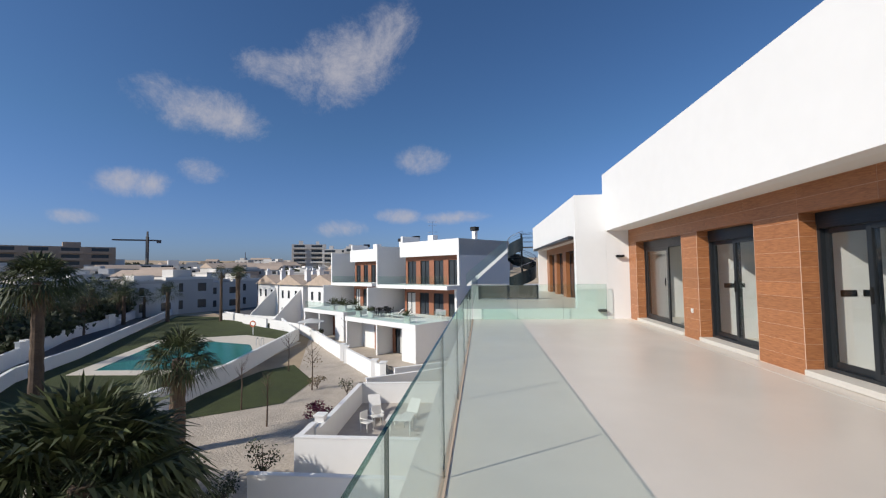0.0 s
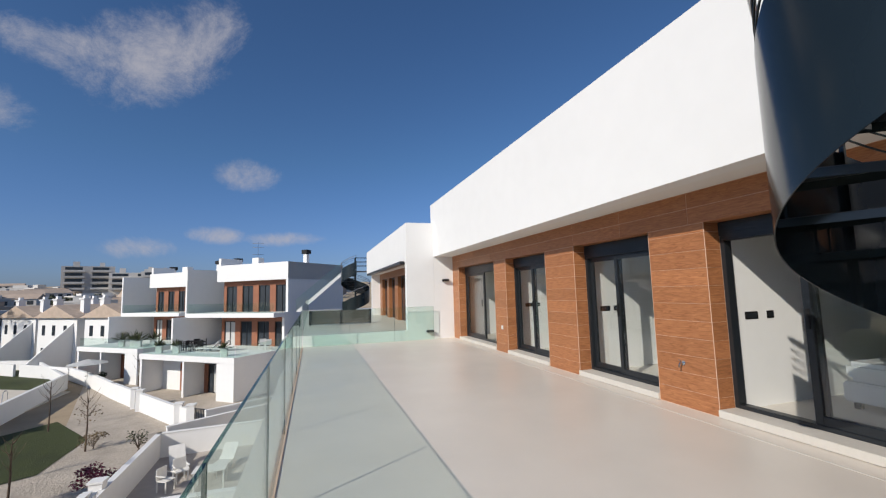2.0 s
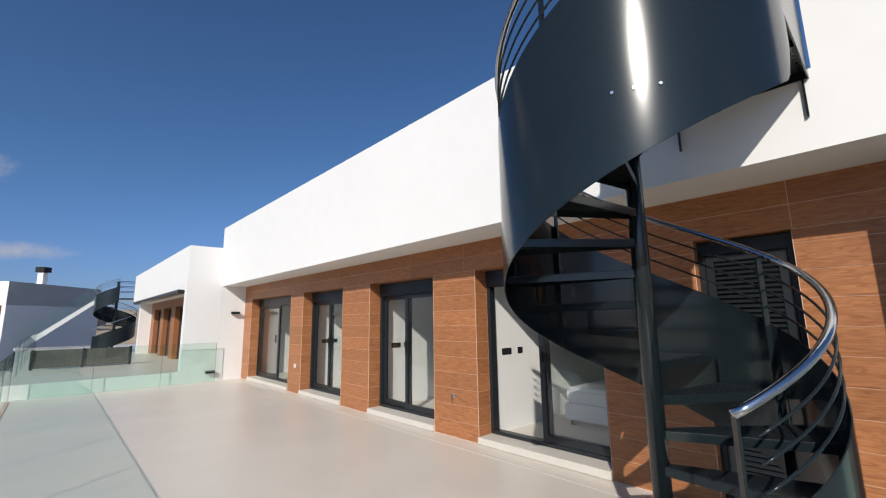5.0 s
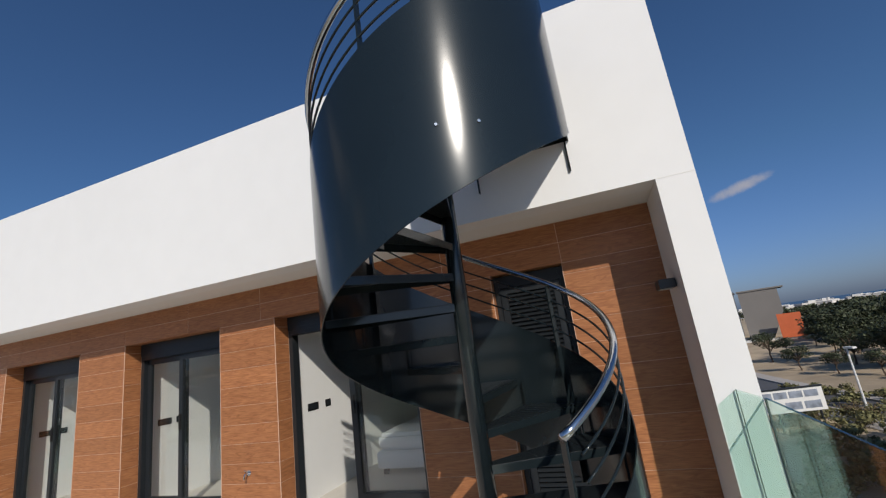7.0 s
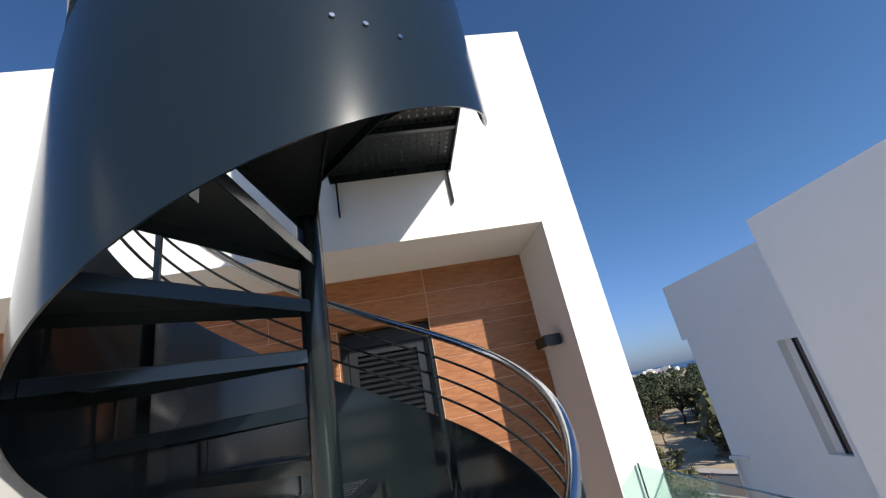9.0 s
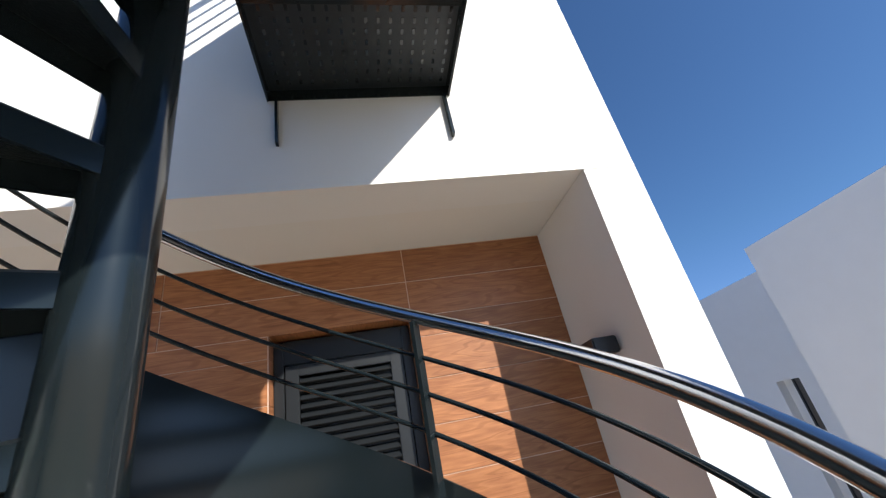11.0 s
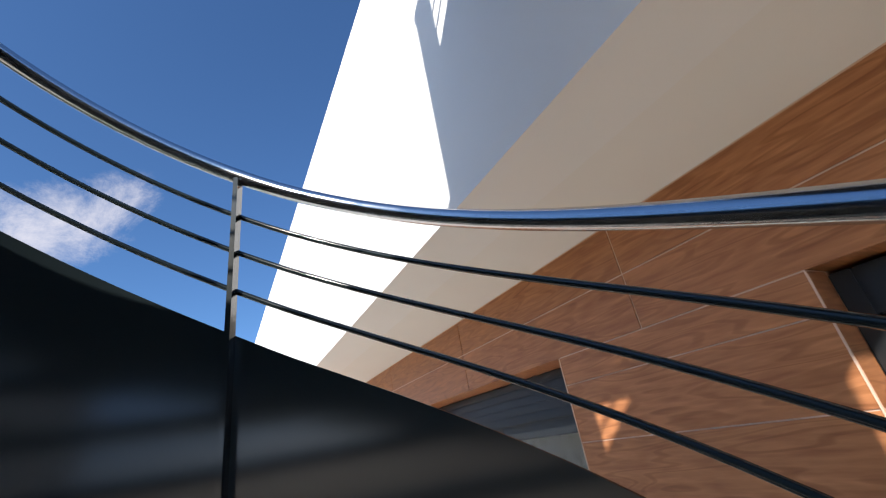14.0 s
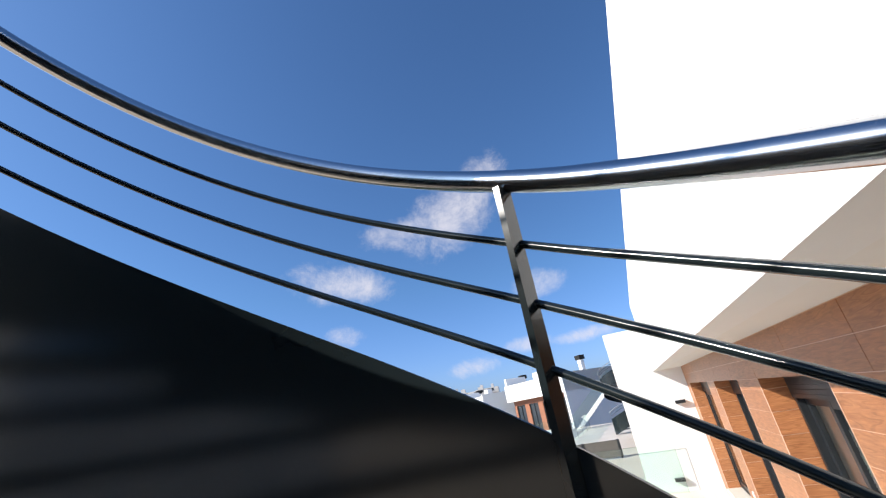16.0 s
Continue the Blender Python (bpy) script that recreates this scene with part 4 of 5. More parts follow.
    for k in range(5):
        a, b = 0.1 + k * (W - 0.2) / 5, 0.1 + (k + 1) * (W - 0.2) / 5 - 0.02
        P("glass_panel", box((a, -0.12, T1 + 0.12), (b, -0.108, T1 + 0.95)), M_GLASS)
        if balcony:
            P("glass_panel", box((a, S2 + 2.08, T2 + 0.12), (b, S2 + 2.09, T2 + 0.95)), M_GLASS)
    P("glass_panel", box((-0.0, S2 + 1.0, T1 + 0.12), (0.012, -0.12, T1 + 0.95)), M_GLASS)
    return v


villa((-3.1, 34.8), "white modern terraced villa with wood-clad upper floors and a glass balustrade", "stepped villas")
villa((-12.6, 45.3), "white modern villa with wood-clad upper floors beside the gravel", "stepped villas", 9.0, 4.2)

# outside stair against the villa's side wall
os_ = thing("outside_stair", (1.2, 33.2, 0.3), "white open outside stair with glass panel climbing a grey side wall", "staircase")
for k in range(15):
    part("step", box((k * 0.2, 0.03, 0.18 * k), (k * 0.2 + 0.23, 0.87, 0.18 * k + 0.05)), M_SILL, os_)
for yy in (0.0, 0.87):
    bm = bmesh.new()
    f0 = [bm.verts.new((x, yy, z)) for x, z in ((-0.05, 0.0), (0.25, 0.0), (3.1, 2.52), (3.1, 2.80), (-0.05, 0.08))]
    f1 = [bm.verts.new((v.co.x, yy + 0.03, v.co.z)) for v in f0]
    bm.faces.new(f0)
    bm.faces.new(f1[::-1])
    for k in range(5):
        bm.faces.new((f0[k], f1[k], f1[(k + 1) % 5], f0[(k + 1) % 5]))
    bmesh.ops.recalc_face_normals(bm, faces=bm.faces)
    part("stringer", bm, M_WHITE, os_)
bm = bmesh.new()
vs = [bm.verts.new(p) for p in ((-0.1, -0.02, 0.05), (3.0, -0.02, 2.7), (3.0, -0.02, 3.5), (-0.1, -0.02, 0.9))]
bm.faces.new(vs)
gp = part("glass_panel", bm, M_GLASS, os_)
gp.modifiers.new("thick", "SOLIDIFY").thickness = 0.012

# ---- the block to the south, in shade ----
part("wall_south_block", boxes(((2.0, -22, -6), (12.05, -6.9, 4.4)),), M_WHITE, None, "white rendered house wall in shade", kind="structure")
for p, q in (((12.05, -20, -6), (14.3, -9.0, 4.4)), ((15.0, -20, -6), (18.8, -9.0, 4.4)), ((14.3, -20, -6), (15.0, -9.0, -1.4)), ((14.3, -20, 1.6), (15.0, -9.0, 4.4)),
             ((14.3, -20, -1.4), (15.0, -9.25, 1.6)), ((18.8, -20, 2.3), (19.1, -9.0, 4.4))):
    part("wall_south_block_rear", box(p, q), M_WHITE, None, "white rendered house wall in shade with a slit window", kind="structure")
ws = thing("slit_window", (14.3, -9.24, -1.4), "tall dark slit window in a white wall", "window")
part("frame", boxes(((0.0, 0, 0), (0.05, 0.06, 3.0)), ((0.35, 0, 0), (0.4, 0.06, 3.0))), M_FRAME, ws)
part("pane", box((0.05, 0.01, 0), (0.35, 0.03, 3.0)), M_DARKPANE, ws)

# ---- palms, trees and shrubs ----


def fan_leaf(bm, base, direction, length, rng, droop=0.25, blades=22):
    """A fan palm leaf: a stalk and a spread of narrow blades."""
    d = Vector(direction).normalized()
    side = d.cross(Vector((0, 0, 1)))
    if side.length < 0.1:
        side = Vector((1, 0, 0))
    side.normalize()
    up = side.cross(d)
    tip = Vector(base) + d * length * 0.5
    w = 0.014
    a = [bm.verts.new(Vector(base) + side * w), bm.verts.new(Vector(base) - side * w), bm.verts.new(tip - side * w), bm.verts.new(tip + side * w)]
    bm.faces.new(a)
    R_ = length * 0.62
    for k in range(blades):
        an = radians(-105 + 210 * k / (blades - 1) + rng.uniform(-3, 3))
        dirn = (d * math.cos(an) + side * math.sin(an) + up * rng.uniform(-0.08, 0.12)).normalized()
        L_ = R_ * (0.72 + 0.28 * math.cos(an * 0.8)) * rng.uniform(0.88, 1.05)
        n_ = (up.cross(dirn).normalized() + up * rng.uniform(-0.5, 0.5)).normalized()
        bw = L_ * 0.034
        mid = tip + dirn * L_ * 0.6 + Vector((0, 0, -droop * L_ * 0.10))
        end = tip + dirn * L_ + Vector((0, 0, -droop * L_ * rng.uniform(0.5, 1.1)))
        p = [bm.verts.new(tip), bm.verts.new(mid + n_ * bw), bm.verts.new(end), bm.verts.new(mid - n_ * bw)]
        bm.faces.new(p)


def palm(name, at, height, crown, leaves, trunk_r, label, seed, skirt=0, blades=22):
    rng = random.Random(seed)
    t = thing(name, at, label, "palm tree", "palm trees")
    pts, rad = [], []
    n_ = 14
    lean = rng.uniform(-0.1, 0.1)
    for i in range(n_ + 1):
        f = i / n_
        pts.append((lean * f * f * height * 0.3, 0, f * height))
        rad.append(trunk_r * (1.25 - 0.35 * f) * (1.0 + 0.12 * (i % 2)))
    part("trunk", tube(pts, rad, 12), M_BARK, t)
    top = Vector(pts[-1])
    bm = bmesh.new()
    for k in range(leaves):
        az = k * 2.39996 + rng.uniform(-0.2, 0.2)
        el = radians(80 - 105 * (k / leaves) ** 0.8 + rng.uniform(-8, 8))
        d = Vector((math.cos(az) * math.cos(el), math.sin(az) * math.cos(el), math.sin(el)))
        fan_leaf(bm, top + Vector((0, 0, -0.1)) + d * 0.05, d, crown * rng.uniform(0.85, 1.1), rng, 0.3 + 0.5 * k / leaves, blades)
    part("crown", bm, M_LEAF, t)
    if skirt:
        bm = bmesh.new()
        for k in range(skirt):
            az = rng.uniform(0, 6.28)
            el = radians(rng.uniform(-75, -40))
            d = Vector((math.cos(az) * math.cos(el), math.sin(az) * math.cos(el), math.sin(el)))
            fan_leaf(bm, top + Vector((0, 0, -0.15)), d, crown * rng.uniform(0.5, 0.75), rng, 0.7, 12)
        part("dry_leaves", bm, M_DRYLEAF, t)
    return t


palm("fan_palm", (-6.9, 10.2, G), 2.7, 2.6, 74, 0.26, "large dark green fan palm with a dense crown of pointed leaves", 3, 10, 32)
palm("fan_palm", (-8.6, 12.6, G), 2.2, 2.0, 55, 0.24, "dark green fan palm standing beside the larger palm", 9, 6, 34)
palm("fan_palm", (-10.6, 18.0, G), 3.9, 1.55, 42, 0.26, "fan palm with stout brown trunk on the pale gravel", 5, 22)
palm("fan_palm", (-25.8, 25.4, G), 7.1, 2.3, 52, 0.30, "tall fan palm with slender trunk beside the long wall", 7, 16)
far_palm = palm("fan_palm", (-44, 38, G), 4.6, 2.2, 26, 0.24, "dark fan palm behind the white garden walls", 11, 4, 12)
for x, y, s in ((-49, 47, 1), (-54, 55, 1.1), (-60, 66, 1.0), (-58, 72, 1.15), (-47, 63, .95), (-37, 31, 1.05)):
    copy_thing(far_palm, pose(x, y, G, 0, 0, x * 37))
tall = palm("fan_palm", (-39.5, 69.5, G), 7.6, 1.5, 24, 0.17, "tall thin fan palm at the end of the pool garden", 13, 8, 12)
for x, y in ((-37.8, 67.2), (-36.6, 65.0), (-38.4, 63.4)):
    copy_thing(tall, pose(x, y, G, 0, 0, x * 53))


def leaf_cloud(bm, centre, rad, count, size, rng):
    for _ in range(count):
        v = Vector((rng.gauss(0, 1), rng.gauss(0, 1), rng.gauss(0, 1))).normalized()
        p = Vector(centre) + Vector((v.x * rad[0], v.y * rad[1], v.z * rad[2])) * rng.uniform(0.55, 1.0)
        a = Vector((rng.uniform(-1, 1), rng.uniform(-1, 1), rng.uniform(-0.6, 0.6))).normalized()
        b = a.cross(v + Vector((0.01, 0.02, 0.4))).normalized()
        s = size * rng.uniform(0.6, 1.3)
        bm.faces.new([bm.verts.new(p + a * s), bm.verts.new(p + b * s * 0.6), bm.verts.new(p - a * s), bm.verts.new(p - b * s * 0.6)])


def tree(name, at, h, r, label, seed, material=None, leaves=900, leaf=0.16, group="trees", cat="tree", trunk_f=0.4):
    rng = random.Random(seed)
    t = thing(name, at, label, cat, group)
    bm = bmesh.new()
    th = h * trunk_f
    add_tube(bm, [(0, 0, 0), (0.04 * h, 0.02 * h, th * 0.6), (0.02 * h, 0, th), (0, 0, h * 0.8)], [0.035 * h, 0.026 * h, 0.02 * h, 0.006 * h], 7)
    cl = []
    for k in range(9):
        az = k * 2.4 + rng.uniform(-0.4, 0.4)
        rr = r * rng.uniform(0.35, 0.72)
        c = Vector((math.cos(az) * rr, math.sin(az) * rr, th + (h - th) * rng.uniform(0.25, 0.8)))
        cl.append(c)
        add_tube(bm, [(0.02 * h, 0, th * rng.uniform(0.7, 1)), tuple(c * 0.55 + Vector((0, 0, th * 0.45))), tuple(c)], [0.014 * h, 0.009 * h, 0.004 * h], 5)
    part("trunk", bm, M_BARK, t)
    bm = bmesh.new()
    for c in cl:
        k_ = rng.uniform(0.36, 0.55)
        leaf_cloud(bm, c, (r * k_, r * k_, (h - th) * k_ * 0.55), leaves // 9, leaf, rng)
    part("crown", bm, material or M_TREELEAF, t)
    return t


olive = tree("olive_tree", (72, -19, G), 4.0, 2.3, "rounded dark green tree on dry sandy ground", 21, leaves=1500, leaf=0.13)
pine = tree("pine_tree", (60, -30, G), 6.0, 3.0, "spreading dark green pine on dry sandy ground", 22, leaves=2400, leaf=0.17, trunk_f=0.3)
rng = random.Random(4)
for k in range(34):
    a = radians(rng.uniform(111.5, 134))
    d = rng.uniform(56, 105)
    copy_thing(olive if k % 3 == 0 else pine, pose(2.5 + d * math.sin(a), 1.2 + d * math.cos(a), G, 0, 0, rng.uniform(0, 360)) @ Matrix.Scale(rng.uniform(0.75, 1.15), 4))
for x, y, s in ((61.4, -18.3, 0.68), (56.5, -19.6, 0.55), (82, -24, 0.6), (88, -30, 0.7), (76, -27.5, 0.75), (53, -21.5, 0.6), (49, -23.5, 0.6), (57, -26, 0.8)):
    copy_thing(olive, pose(x, y, G, 0, 0, x * 7) @ Matrix.Scale(s, 4))


def far_woods(name, label, spots, height, seed, material=None):
    """Distant trees in one mesh: trunks and clumped leaf faces."""
    rg = np.random.default_rng(seed)
    vs, fs = [], []
    for x, y, z, s in spots:
        h = height * s
        n_ = 130
        lobe = rg.integers(0, 5, n_)
        cen = np.stack([rg.uniform(-0.3, 0.3, 5) * h, rg.uniform(-0.3, 0.3, 5) * h, rg.uniform(0.5, 0.82, 5) * h], 1)
        v = rg.normal(size=(n_, 3))
        v /= np.linalg.norm(v, axis=1)[:, None]
        p = cen[lobe] + v * rg.uniform(0.5, 1.0, (n_, 1)) * np.array([0.27, 0.27, 0.19]) * h + np.array([x, y, z])
        a_ = rg.normal(size=(n_, 3))
        a_ /= np.linalg.norm(a_, axis=1)[:, None]
        b_ = np.cross(a_, v)
        sz = rg.uniform(0.05, 0.1, (n_, 1)) * h
        q = np.stack([p + a_ * sz, p + b_ * sz, p - a_ * sz, p - b_ * sz], 1).reshape(-1, 3)
        k0 = len(vs)
        vs.extend(q.tolist())
        fs.extend([(k0 + 4 * i, k0 + 4 * i + 1, k0 + 4 * i + 2, k0 + 4 * i + 3) for i in range(n_)])
        k0 = len(vs)
        w_ = 0.03 * h
        vs.extend([(x - w_, y - w_, z - 1), (x + w_, y - w_, z - 1), (x, y + w_, z - 1), (x, y, z + 0.7 * h)])
        fs.extend([(k0, k0 + 1, k0 + 3), (k0 + 1, k0 + 2, k0 + 3), (k0 + 2, k0, k0 + 3)])
    me = bpy.data.meshes.new(name)
    me.from_pydata(vs, [], fs)
    me.materials.append(material or M_TREELEAF)
    return tagged(new(name, me), label, category="trees", kind="stuff")


spots = []
for k in range(330):
    a = radians(rng.uniform(104, 140))
    d = rng.uniform(100, 340) if k % 3 else rng.uniform(120, 180)
    if a < radians(111) and d < 200:
        continue
    spots.append((2.5 + d * math.sin(a), 1.2 + d * math.cos(a), G - 0.6, rng.uniform(0.7, 1.1)))
for k in range(70):
    a = radians(rng.uniform(110.5, 119))
    d = rng.uniform(88, 150)
    spots.append((2.5 + d * math.sin(a), 1.2 + d * math.cos(a), G - 0.4, rng.uniform(0.8, 1.15)))
far_woods("coast_woods", "dense dark green pine woods towards the coast", spots, 6.0, 3)

for nm, mt, n_, lo, hi in (("scrub_woods", M_OLIVE, 330, 0.45, 0.95), ("dry_scrub", M_DRYLEAF, 240, 0.2, 0.42)):
    spots = []
    for k in range(n_):
        a = radians(rng.uniform(123, 136))
        d = rng.uniform(40, 120)
        spots.append((2.5 + d * math.sin(a), 1.2 + d * math.cos(a), G - 0.5, rng.uniform(lo, hi)))
    far_woods(nm, "olive-green and brown scrub on sandy ground", spots, 6.0, 5, mt)
spots = []
for k in range(150):
    a = radians(rng.uniform(106, 119))
    d = rng.uniform(24, 48)
    spots.append((2.5 + d * math.sin(a), 1.2 + d * math.cos(a), G - 0.35, rng.uniform(0.10, 0.24)))
far_woods("roadside_scrub", "yellow-green low scrub and dry grass", spots, 6.0, 6, M_SCRUB)

# road, kerbs, sea and coast town to the south-east
RD = Vector((17.5, 2.2, 0)).normalized()
RN = Vector((-RD.y, RD.x, 0))


def strip(name, o, w0, w1, z0, z1, l0, l1, material, label):
    m = Matrix(((RD.x, RN.x, 0, o[0]), (RD.y, RN.y, 0, o[1]), (0, 0, 1, 0), (0, 0, 0, 1)))
    return part(name, add_box(bmesh.new(), (l0, w0, z0), (l1, w1, z1), m), material, None, label, kind="structure")


RO = (36.0, -13.5)
near = [(10, -23.5), (20, -18.3), (29.9, -14.9), (36.7, -13.2), (44, -11.5), (58, -9.4), (90, -6.5), (150, -2)]
far = [(150, -8), (90, -11.5), (58, -13.2), (48, -14.1), (41.5, -15.7), (34.4, -18.0), (22, -24.0), (14, -30)]
sheet("road", near + far, G + 0.01, M_ASPHALT, "grey asphalt road")
sheet("pavement_footway", [(x - 0.6, y + 1.7) for x, y in near][::-1] + near, G + 0.02, M_PAVE, "pinkish paved footway beside the road")
sheet("pavement_footway", far + [(x + 0.5, y - 1.5) for x, y in far][::-1], G + 0.02, M_PAVE, "pinkish paved footway beside the road")
wall_line("pavement_kerb", near, 0.10, z=G, t=0.16, label="pale concrete kerb", material=M_PAVE)
wall_line("pavement_kerb", far, 0.10, z=G, t=0.16, label="pale concrete kerb", material=M_PAVE)
sheet("water_sea", [(480, -60), (520, 300), (2500, 800), (2500, -1790), (900, -1790), (420, -560)], G + 0.3, M_SEA, "blue sea reaching the horizon")


def far_house(at, w, d, h, material, rz, label, group, floors=2, roof=None, seed=0):
    rg = random.Random(seed)
    v = thing("far_house", at, label, "house", group, rz)
    part("wall", box((-w / 2, -d / 2, -3), (w / 2, d / 2, h)), material, v)
    if roof is not None:
        bm = bmesh.new()
        p = [bm.verts.new(q) for q in ((-w / 2 - .3, -d / 2 - .3, h), (w / 2 + .3, -d / 2 - .3, h), (w / 2 + .3, d / 2 + .3, h), (-w / 2 - .3, d / 2 + .3, h), (-w / 2 - .3, 0, h + d * 0.2), (w / 2 + .3, 0, h + d * 0.2))]
        for f in ((0, 1, 5, 4), (2, 3, 4, 5), (1, 2, 5), (3, 0, 4), (3, 2, 1, 0)):
            bm.faces.new([p[i] for i in f])
        part("roof", bm, roof, v)
    else:
        part("roof", box((-w / 2 - .1, -d / 2 - .1, h), (w / 2 + .1, d / 2 + .1, h + 0.5)), material, v)
        part("roof_room", box((-w / 4, -d / 4, h + 0.5), (w / 8, d / 4, h + rg.uniform(1.2, 2.4))), material, v)
    n_ = max(2, int(w / 3))
    for f in range(floors):
        z = h * (f + 0.28) / floors
        for i in range(n_):
            x = -w / 2 + (i + 0.5) * w / n_
            ww = min(1.6, w / n_ * 0.55)
            part("window", box((x - ww / 2, -d / 2 - 0.03, z), (x + ww / 2, -d / 2 + 0.05, z + h / floors * 0.5)), M_DARKPANE, v)
    return v


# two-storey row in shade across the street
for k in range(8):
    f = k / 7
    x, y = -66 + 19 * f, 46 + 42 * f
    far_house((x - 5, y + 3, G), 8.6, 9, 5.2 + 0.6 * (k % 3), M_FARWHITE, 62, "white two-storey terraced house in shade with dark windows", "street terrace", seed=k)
# hedges and dark gardens in front of the row
hedge = tree("hedge_bush", (-52, 40, G), 2.4, 2.4, "dense dark green garden hedge behind a low wall", 31, leaves=700, leaf=0.2, group="hedges", cat="bush", trunk_f=0.1)
rng = random.Random(8)
for k in range(46):
    f = rng.uniform(0, 1)
    off = rng.uniform(0, 9)
    copy_thing(hedge, pose(-45 - 23 * f - off * 0.8, 33 + 56 * f + off * 0.5, G, 0, 0, rng.uniform(0, 360)))
wall_line("wall_street", [(-32, 26), (-38.0, 34.8), (-46.4, 46.8), (-50.6, 56.6), (-59.9, 73), (-68, 90)], 1.3, label="white rendered street garden wall")
sheet("road_lane", [(-27, 22), (-31.5, 27.8), (-35, 36), (-57, 76), (-80, 110), (-84, 108), (-62, 74), (-39, 35), (-32, 26)], G + 0.006, M_ASPHALT, "grey asphalt lane between garden walls")
sheet("road_end", [(-30, 72), (-42, 70), (-50, 78), (-47, 92), (-28, 96), (-22, 80)], G + 0.005, M_ASPHALT, "grey asphalt turning place")
for x, y in ((-38.3, 35.2), (-37.6, 34.2), (-46.7, 47.2), (-46.0, 46.2), (-50.9, 57.2), (-50.3, 56.0)):
    part("wall_pillar", boxes(((x - 0.25, y - 0.25, G), (x + 0.25, y + 0.25, G + 1.75)), ((x - 0.3, y - 0.3, G + 1.75), (x + 0.3, y + 0.3, G + 1.83))), M_WHITE, None, "white gate pillar", kind="structure")

for k in range(14):
    f = k / 13
    copy_thing(far_palm, pose(-40 - 16.5 * f - (k % 3) * 1.6, 31 + 40 * f + (k % 2), G, 0, 0, k * 47) @ Matrix.Scale(0.8 + 0.13 * (k % 4), 4))

# the hill town
hill = bmesh.new()
gx = []
NXH, NYH = 40, 14
for j in range(NYH):
    row = []
    for i in range(NXH):
        a = radians(-75 + 90 * i / (NXH - 1))
        d = 118 + 52 * j
        z = G - 0.4 + max(0, (d - 118)) * 0.043 + 2.2 * noise.noise(Vector((i * 0.31, j * 0.4, 0))) * min(1, j / 2)
        row.append(hill.verts.new((d * math.sin(a), d * math.cos(a), z)))
    gx.append(row)
for j in range(NYH - 1):
    for i in range(NXH - 1):
        hill.faces.new((gx[j][i], gx[j][i + 1], gx[j + 1][i + 1], gx[j + 1][i]))
bmesh.ops.recalc_face_normals(hill, faces=hill.faces)
part("ground_hill", hill, M_EARTH, None, "gently rising dry hillside", kind="structure")
rng = random.Random(12)
for k in range(120):
    a = rng.uniform(-58, 4)
    d = 112 + 330 * rng.random() ** 1.3
    x, y = d * math.sin(radians(a)), d * math.cos(radians(a))
    z = G + max(0, d - 118) * 0.043
    tan = rng.random() < 0.18
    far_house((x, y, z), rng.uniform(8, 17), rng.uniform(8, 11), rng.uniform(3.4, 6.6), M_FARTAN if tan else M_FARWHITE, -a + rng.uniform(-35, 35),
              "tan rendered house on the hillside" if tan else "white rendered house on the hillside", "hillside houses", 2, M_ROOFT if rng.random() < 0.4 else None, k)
for k in range(150):
    a = rng.uniform(-62, 4)
    d = 92 + 330 * rng.random() ** 1.15
    copy_thing(pine if k % 2 else olive, pose(d * math.sin(radians(a)), d * math.cos(radians(a)), G - 0.8 + max(0, d - 118) * 0.043, 0, 0, rng.uniform(0, 360)))


def apartment_block(at, rz, w, floors, material, label):
    b = thing("apartment_building", at, label, "building", "", rz)
    part("wall", box((-w / 2, 0, -8), (w / 2, 14, floors * 3.1)), material, b)
    part("roof_room", box((-w * 0.3, 3, floors * 3.1), (-w * 0.18, 9, floors * 3.1 + 2.6)), material, b)
    part("roof_room", box((w * 0.2, 3, floors * 3.1), (w * 0.3, 9, floors * 3.1 + 2.2)), material, b)
    n_ = int(w / 9)
    for f in range(floors):
        for i in range(n_):
            x0 = -w / 2 + i * w / n_
            part("window", box((x0 + 1.5, -0.05, f * 3.1 + 0.9), (x0 + w / n_ - 2.6, 0.1, f * 3.1 + 2.6)), M_DARKPANE, b)
            part("balcony", boxes(((x0 + 0.8, -1.6, f * 3.1), (x0 + w / n_ - 1.6, 0, f * 3.1 + 0.25)), ((x0 + 0.8, -1.6, f * 3.1 + 0.25), (x0 + w / n_ - 1.6, -1.5, f * 3.1 + 1.0))), material, b)
    return b


apartment_block((-112, 270, 7.5), 22, 22, 4, M_FARWHITE, "white apartment building with balconies on the hill")
apartment_block((-92, 272, 7.0), 18, 22, 3, M_FARWHITE, "white apartment building with balconies on the hill")
apartment_block((-78, 262, 7.0), 14, 14, 3, M_FARWHITE, "pale grey apartment building with balconies on the hill")
apartment_block((-190, 160, 2.0), 50, 62, 4, M_FARTAN, "large tan apartment building in shade")
apartment_block((-160, 190, 0.0), 42, 46, 2, M_FARWHITE, "long white apartment building with terraces")

cr = thing("tower_crane", (-258, 305, 0), "grey lattice tower crane beyond the town", "crane")
part("mast", boxes(((-0.8, -0.8, -6), (0.8, 0.8, 31)), ((-0.5, -0.5, 31), (0.5, 0.5, 35))), M_ASPHALT, cr)
part("jib", box((-22, -0.5, 27.5), (7, 0.5, 28.6), 0, pose(0, 0, 0, 0, 0, 35)), M_ASPHALT, cr)
part("counterweight", box((6, -1.2, 26), (9, 1.2, 28.4), 0, pose(0, 0, 0, 0, 0, 35)), M_ASPHALT, cr)
ra = thing("radio_mast", (-185, 318, 6), "thin grey radio mast on the hill", "mast")
part("pole", tube([(0, 0, 0), (0, 0, 12)], [0.35, 0.2], 8), M_ASPHALT, ra)


